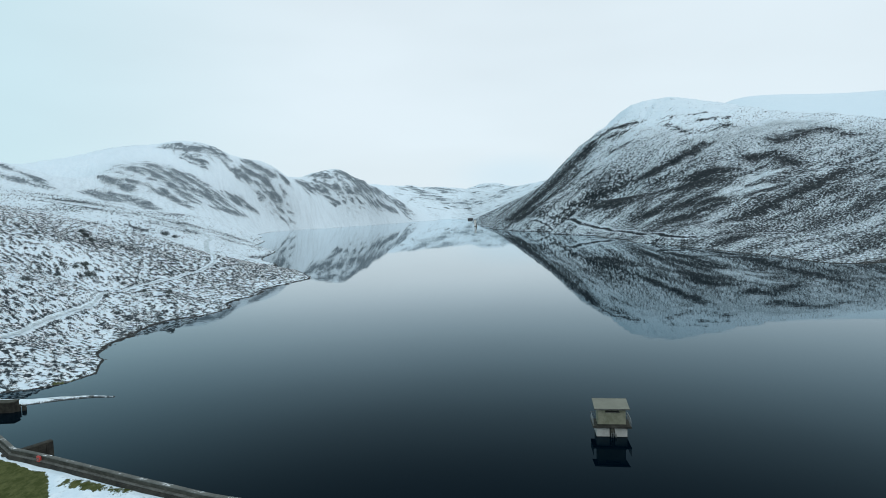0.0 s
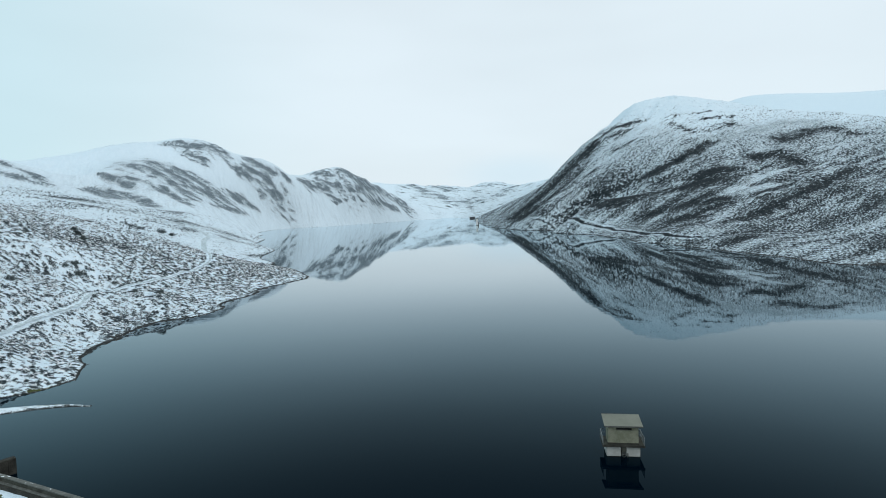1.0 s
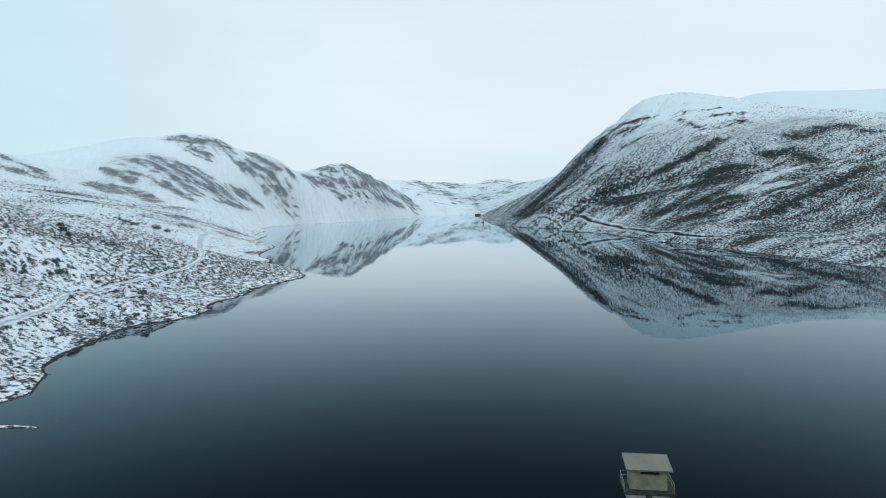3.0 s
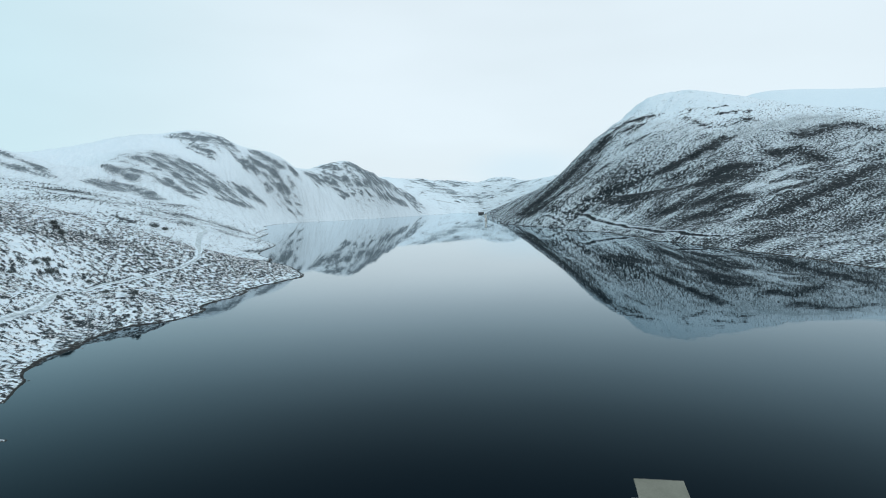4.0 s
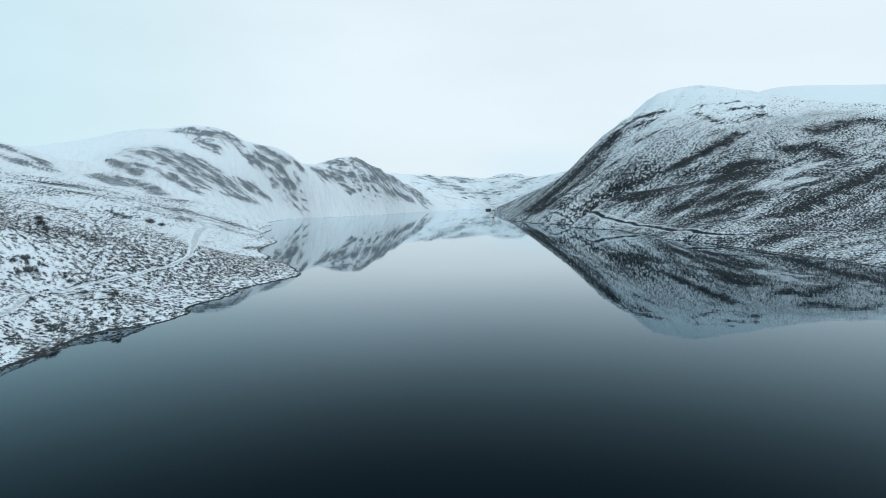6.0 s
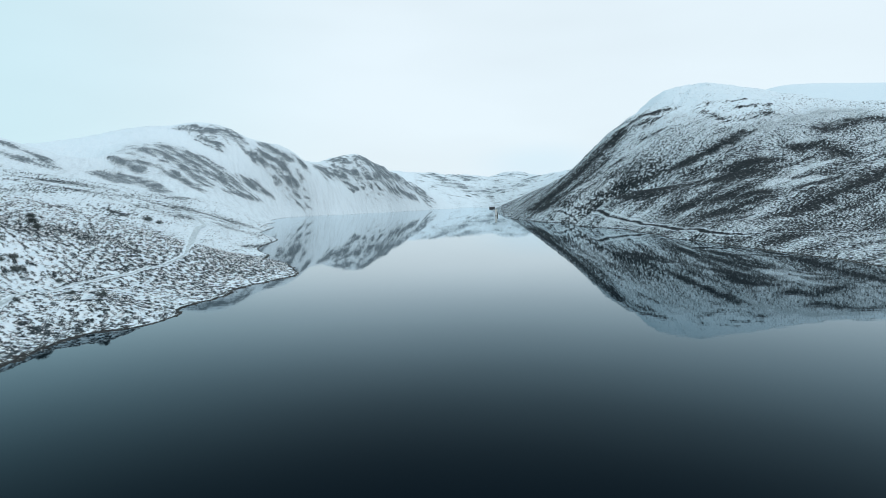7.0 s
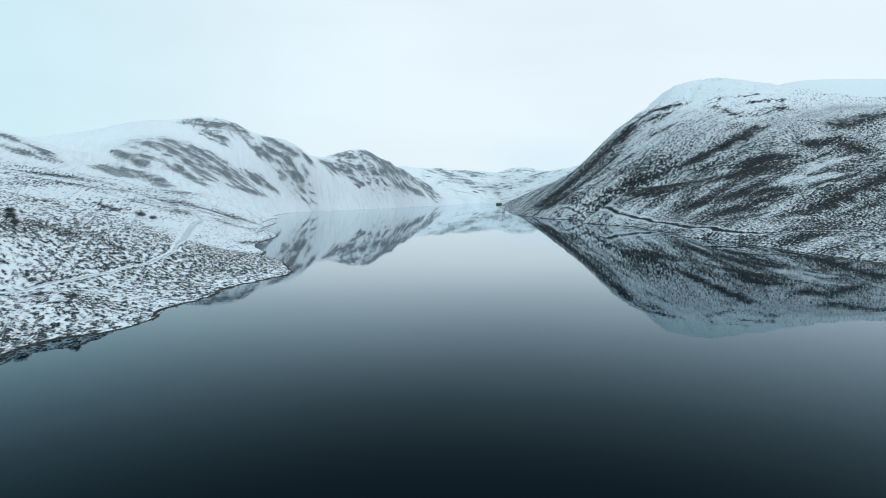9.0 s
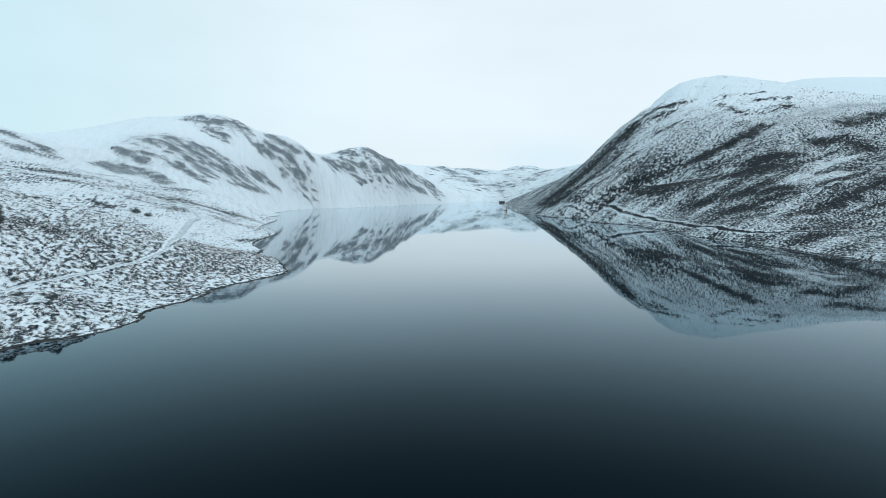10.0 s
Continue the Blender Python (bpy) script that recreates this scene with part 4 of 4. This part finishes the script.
for k in range(3):
    part("louvre", box(bmesh.new(), (-0.95, -2.54, 4.18 + 0.08 * k), (1.15, -2.46, 4.20 + 0.08 * k)), CONCRETE_DARK, window)
part("sill", box(bmesh.new(), (-1.05, -2.64, 4.08), (1.25, -2.46, 4.14), 0.01), COPING, house)
part("plinth", box(bmesh.new(), (-2.2, -2.65, 1.95), (2.2, -2.55, 2.2), 0.02), CONCRETE_DARK, house, "damp mossy plinth")
ROOF_POSE = pose(0.0, -1.24, 5.01, 9.0, 0, 0)
part("roof", box(bmesh.new(), (-2.70, -1.78, -0.08), (2.70, 1.78, 0.08), 0.03, ROOF_POSE), ROOF_FELT, house, "plain grey-green roof slab")
part("roof_trim", box(bmesh.new(), (-2.72, -1.83, -0.11), (2.72, -1.78, 0.10), 0.01, ROOF_POSE), COPING, house, "pale roof edge")
part("roof_trim", box(bmesh.new(), (-2.72, 1.78, -0.11), (2.72, 1.83, 0.10), 0.01, ROOF_POSE), COPING, house, "pale roof edge")


def railing(points, height=1.15):
    """Steel rails with posts and thin bars between the points of the platform."""
    for (ax, ay), (bx, by) in zip(points[:-1], points[1:]):
        a, b = Vector((ax, ay, 1.95)), Vector((bx, by, 1.95))
        up = Vector((0, 0, 1))
        for h in (height, height * 0.5):
            part("handrail", rod(bmesh.new(), a + up * h, b + up * h, 0.03, 6), STEEL, house)
        n = max(1, round((b - a).length / 1.5))
        for k in range(n + 1):
            p = a.lerp(b, k / n)
            part("rail_post", rod(bmesh.new(), p, p + up * height, 0.035, 6), STEEL, house)
        bm = bmesh.new()
        m = int((b - a).length / 0.16)
        for k in range(m):
            p = a.lerp(b, (k + 0.5) / m)
            rod(bm, p + up * 0.05, p + up * height, 0.010, 4)
        part("infill_mesh", bm, STEEL, house, "fine steel bars")


railing([(-2.88, -2.88), (-2.88, 0.52), (2.88, 0.52), (2.88, -2.88)])


# ---- far shore ----
def stand(x, y):
    return float(ground_height(np.array([float(x)]), np.array([float(y)]))[0])


tower = tagged(new("intake_tower"), "slim white intake tower at the far water's edge", "tower")
tower.location = (82, 1402, 0)
part("shaft", box(bmesh.new(), (-2.6, -2.4, -4), (1.8, 2.4, 15.5), 0.15), WHITE_PAINT, tower)
part("dark_side", box(bmesh.new(), (1.8, -2.0, -4), (3.4, 2.4, 7.5), 0.1), CONCRETE_DARK, tower, "dark block against one side of the shaft")
part("cap", box(bmesh.new(), (-3.0, -2.9, 15.5), (2.2, 2.9, 16.2), 0.1), SLATE, tower, "dark flat cap")
part("slit_window", box(bmesh.new(), (-0.9, -2.46, 8.5), (0.0, -2.38, 10.5)), GLASS_DARK, tower)
part("base", box(bmesh.new(), (-3.0, -3.0, -4), (3.8, 3.0, 0.8), 0.2), CONCRETE_DARK, tower)

shed = tagged(new("boat_shed"), "long dark shed with a low pitched roof on the far shore", "shed")
shed.location = (130, 2600, 0)
part("walls", box(bmesh.new(), (-12, -4, -4), (12, 4, 5), 0.1), SLATE, shed)
bm = bmesh.new()
gable = [(-4.6, 4.8), (0, 7.6), (4.6, 4.8)]
ends = [[bm.verts.new((x, y, z)) for y, z in gable] for x in (-12.8, 12.8)]
bm.faces.new(ends[0])
bm.faces.new(ends[1][::-1])
for a, b in ((0, 1), (1, 2), (2, 0)):
    bm.faces.new((ends[0][a], ends[0][b], ends[1][b], ends[1][a]))
bmesh.ops.recalc_face_normals(bm, faces=bm.faces)
part("roof", bm, SLATE, shed)
part("door", box(bmesh.new(), (-2.5, -4.1, 0), (2.5, -4.0, 4.0), 0.03), SLATE, shed)


# ---- the track along the bank ----
GRAVEL = worn("snow_dusted_gravel", (0.33, 0.40, 0.43), (0.68, 0.77, 0.82), 0.5, 0.9, 0.03)
way_line = rounded(PATH, 14)
bm = bmesh.new()
rows_ = []
for i, (x, y) in enumerate(way_line):
    ax, ay = way_line[max(i - 1, 0)]
    bx, by = way_line[min(i + 1, len(way_line) - 1)]
    d = Vector((bx - ax, by - ay)).normalized()
    half = 0.56 + 1.35 * min(max((y - 330) / 100, 0), 1) + 0.15 * math.sin(i * 0.7) + 0.1 * math.sin(i * 1.9)
    across_ = np.array([-1.0, -0.5, 0.0, 0.5, 1.0]) * half
    xs, ys = x - d.y * across_, y + d.x * across_
    zs = ground_height(xs, ys)
    crown = float(zs.mean())
    lift = np.array([0.06, 0.18, 0.22, 0.18, 0.06])
    rows_.append([bm.verts.new((xs[k], ys[k], max(float(zs[k]), crown - 0.1) + float(lift[k]))) for k in range(5)])
for a, c in zip(rows_[:-1], rows_[1:]):
    for k in range(4):
        bm.faces.new((a[k], a[k + 1], c[k + 1], c[k]))
bmesh.ops.recalc_face_normals(bm, faces=bm.faces)
tagged(link_mesh("path", bm, GRAVEL, True), "narrow gravel track dusted with snow along the bank", "path", kind="structure")


# ---- shrubs on the bank ----
def make_shrub(seed, wide, tall):
    rng = random.Random(seed)
    shrub = new("bush")
    stems = bmesh.new()
    crown = bmesh.new()
    for k in range(9):
        a, lean = rng.uniform(0, 6.28), rng.uniform(0.2, 0.9)
        foot = Vector((rng.uniform(-0.15, 0.15) * wide, rng.uniform(-0.15, 0.15) * wide, -0.2))
        tip = Vector((math.cos(a) * wide * 0.5 * lean, math.sin(a) * wide * 0.5 * lean, tall * rng.uniform(0.6, 1.0)))
        mid = foot.lerp(tip, 0.5) + Vector((0, 0, 0.12 * tall))
        rod(stems, foot, mid, 0.07, 5)
        rod(stems, mid, tip, 0.04, 5)
    for k in range(900):
        a, e = rng.uniform(0, 6.28), math.acos(rng.uniform(0.0, 1.0))
        q = rng.uniform(0.45, 1.0) ** 0.6 * (0.85 + 0.25 * math.sin(3 * a + seed))
        p = Vector((math.cos(a) * math.sin(e) * wide * 0.5 * q, math.sin(a) * math.sin(e) * wide * 0.5 * q, 0.1 + math.cos(e) * tall * q))
        d = Vector((rng.gauss(0, 1), rng.gauss(0, 1), rng.gauss(0.6, 0.7))).normalized() * rng.uniform(0.15, 0.4)
        s = d.orthogonal().normalized() * rng.uniform(0.04, 0.10)
        crown.faces.new([crown.verts.new(p - s), crown.verts.new(p + s), crown.verts.new(p + d)])
    part("stems", stems, TWIG, shrub)
    part("crown", crown, TWIG, shrub)
    return tagged(shrub, "bare dark moorland bush standing in thin snow", "bush", "bushes on the bank")


SHRUBS = [(-157.2, 255.3, 4.2), (-153.0, 251.0, 5.4), (-158.7, 250.6, 3.4), (-157.2, 235.9, 3.0), (-141.0, 196.1, 4.2), (-209.5, 441.0, 8.0), (-206.5, 450.2, 6.0), (-109.9, 231.7, 4.0), (-119.8, 231.5, 2.8), (-141.0, 255.7, 3.0), (-184.0, 264.3, 3.4), (-125.7, 215.5, 2.4), (-176.7, 294.1, 5.0), (-182.7, 299.2, 6.0), (-189.6, 307.3, 5.0), (-147.4, 231.8, 2.2)]
kinds = [make_shrub(s, 1.0 * 4.0, 1.7) for s in (3, 8)]
for i, (x, y, size) in enumerate(SHRUBS):
    m = pose(x, y, stand(x, y) - 0.05, 0, 0, 47 * i) @ Matrix.Scale(size / 4.0, 4)
    if i < 2:
        kinds[i].matrix_world = m
    else:
        c = copy_thing(kinds[i % 2], m)
        c.scale = (size / 4.0,) * 3


# ---- heather tufts and shore stones, past counting ----
def scatter(name, spots, sizes, flat, material, label, category, seed):
    """Small uneven lumps on the ground, joined in one mesh."""
    rng = np.random.RandomState(seed)
    n = len(spots)
    shape = np.array([(1, 0, 0), (0.5, 0.87, 0), (-0.5, 0.87, 0), (-1, 0, 0), (-0.5, -0.87, 0), (0.5, -0.87, 0), (0.45, 0.1, 1), (-0.35, 0.3, 0.9), (-0.1, -0.4, 0.95)])
    faces = np.array([(0, 1, 6), (1, 2, 7), (1, 7, 6), (2, 3, 7), (3, 4, 8), (3, 8, 7), (4, 5, 8), (5, 0, 6), (5, 6, 8), (6, 7, 8)])
    v = np.repeat(shape[None], n, 0) * (1 + 0.35 * (rng.rand(n, 9, 3) - 0.5))
    v[:, :, 0] *= (1.0 + 0.9 * rng.rand(n))[:, None]
    turn = rng.normal(-0.3, 0.5, n)
    c, s = np.cos(turn)[:, None], np.sin(turn)[:, None]
    x, y = v[:, :, 0] * c - v[:, :, 1] * s, v[:, :, 0] * s + v[:, :, 1] * c
    v = np.stack([x, y, v[:, :, 2] * flat - 0.15], 2) * sizes[:, None, None] + spots[:, None, :]
    f = (faces[None] + (np.arange(n) * 9)[:, None, None]).reshape(-1, 3)
    me = bpy.data.meshes.new(name)
    me.vertices.add(n * 9)
    me.vertices.foreach_set("co", v.ravel())
    me.loops.add(f.size)
    me.loops.foreach_set("vertex_index", f.ravel())
    me.polygons.add(len(f))
    me.polygons.foreach_set("loop_start", np.arange(len(f)) * 3)
    me.update(calc_edges=True)
    me.materials.append(material)
    return tagged(new(name, me), label, category, kind="stuff")


rng = np.random.RandomState(5)
n = 110000
bearing = np.radians(rng.uniform(-45, -10, n))
reach = np.sqrt(rng.uniform(118.0 ** 2, 430.0 ** 2, n))
tx, ty = reach * np.sin(bearing), reach * np.cos(bearing)
tz = ground_height(tx, ty)
bare, _green = bare_amount(tx, ty, tz)
keep = (tz > 0.7) & (bare > 0.45 + 0.4 * rng.rand(n)) & (near_line(tx, ty, PATH_BENCH) > 1.7)
spots = np.stack([tx, ty, tz], 1)[keep][:52000]
scatter("heather", spots, rng.uniform(0.2, 0.5, len(spots)), 0.7, HEATHER, "dark heather tufts poking through thin snow", "heather", 6)

n = 60000
bearing, reach = np.radians(rng.uniform(-45, 40, n)), np.exp(rng.uniform(np.log(105), np.log(900), n))
sx, sy = reach * np.sin(bearing), reach * np.cos(bearing)
sz = ground_height(sx, sy)
keep = (sz > -0.25) & (sz < 0.55) & (dam_side(sx, sy) > 3) & (near_line(sx, sy, SPIT) > 2.6)
spots = np.stack([sx, sy, sz], 1)[keep][:9000]
scatter("shore_stones", spots, rng.uniform(0.12, 0.55, len(spots)) * np.clip(np.hypot(spots[:, 0], spots[:, 1]) / 260, 0.7, 1.6), 0.6, STONE, "dark wet stones along the waterline", "stones", 7)
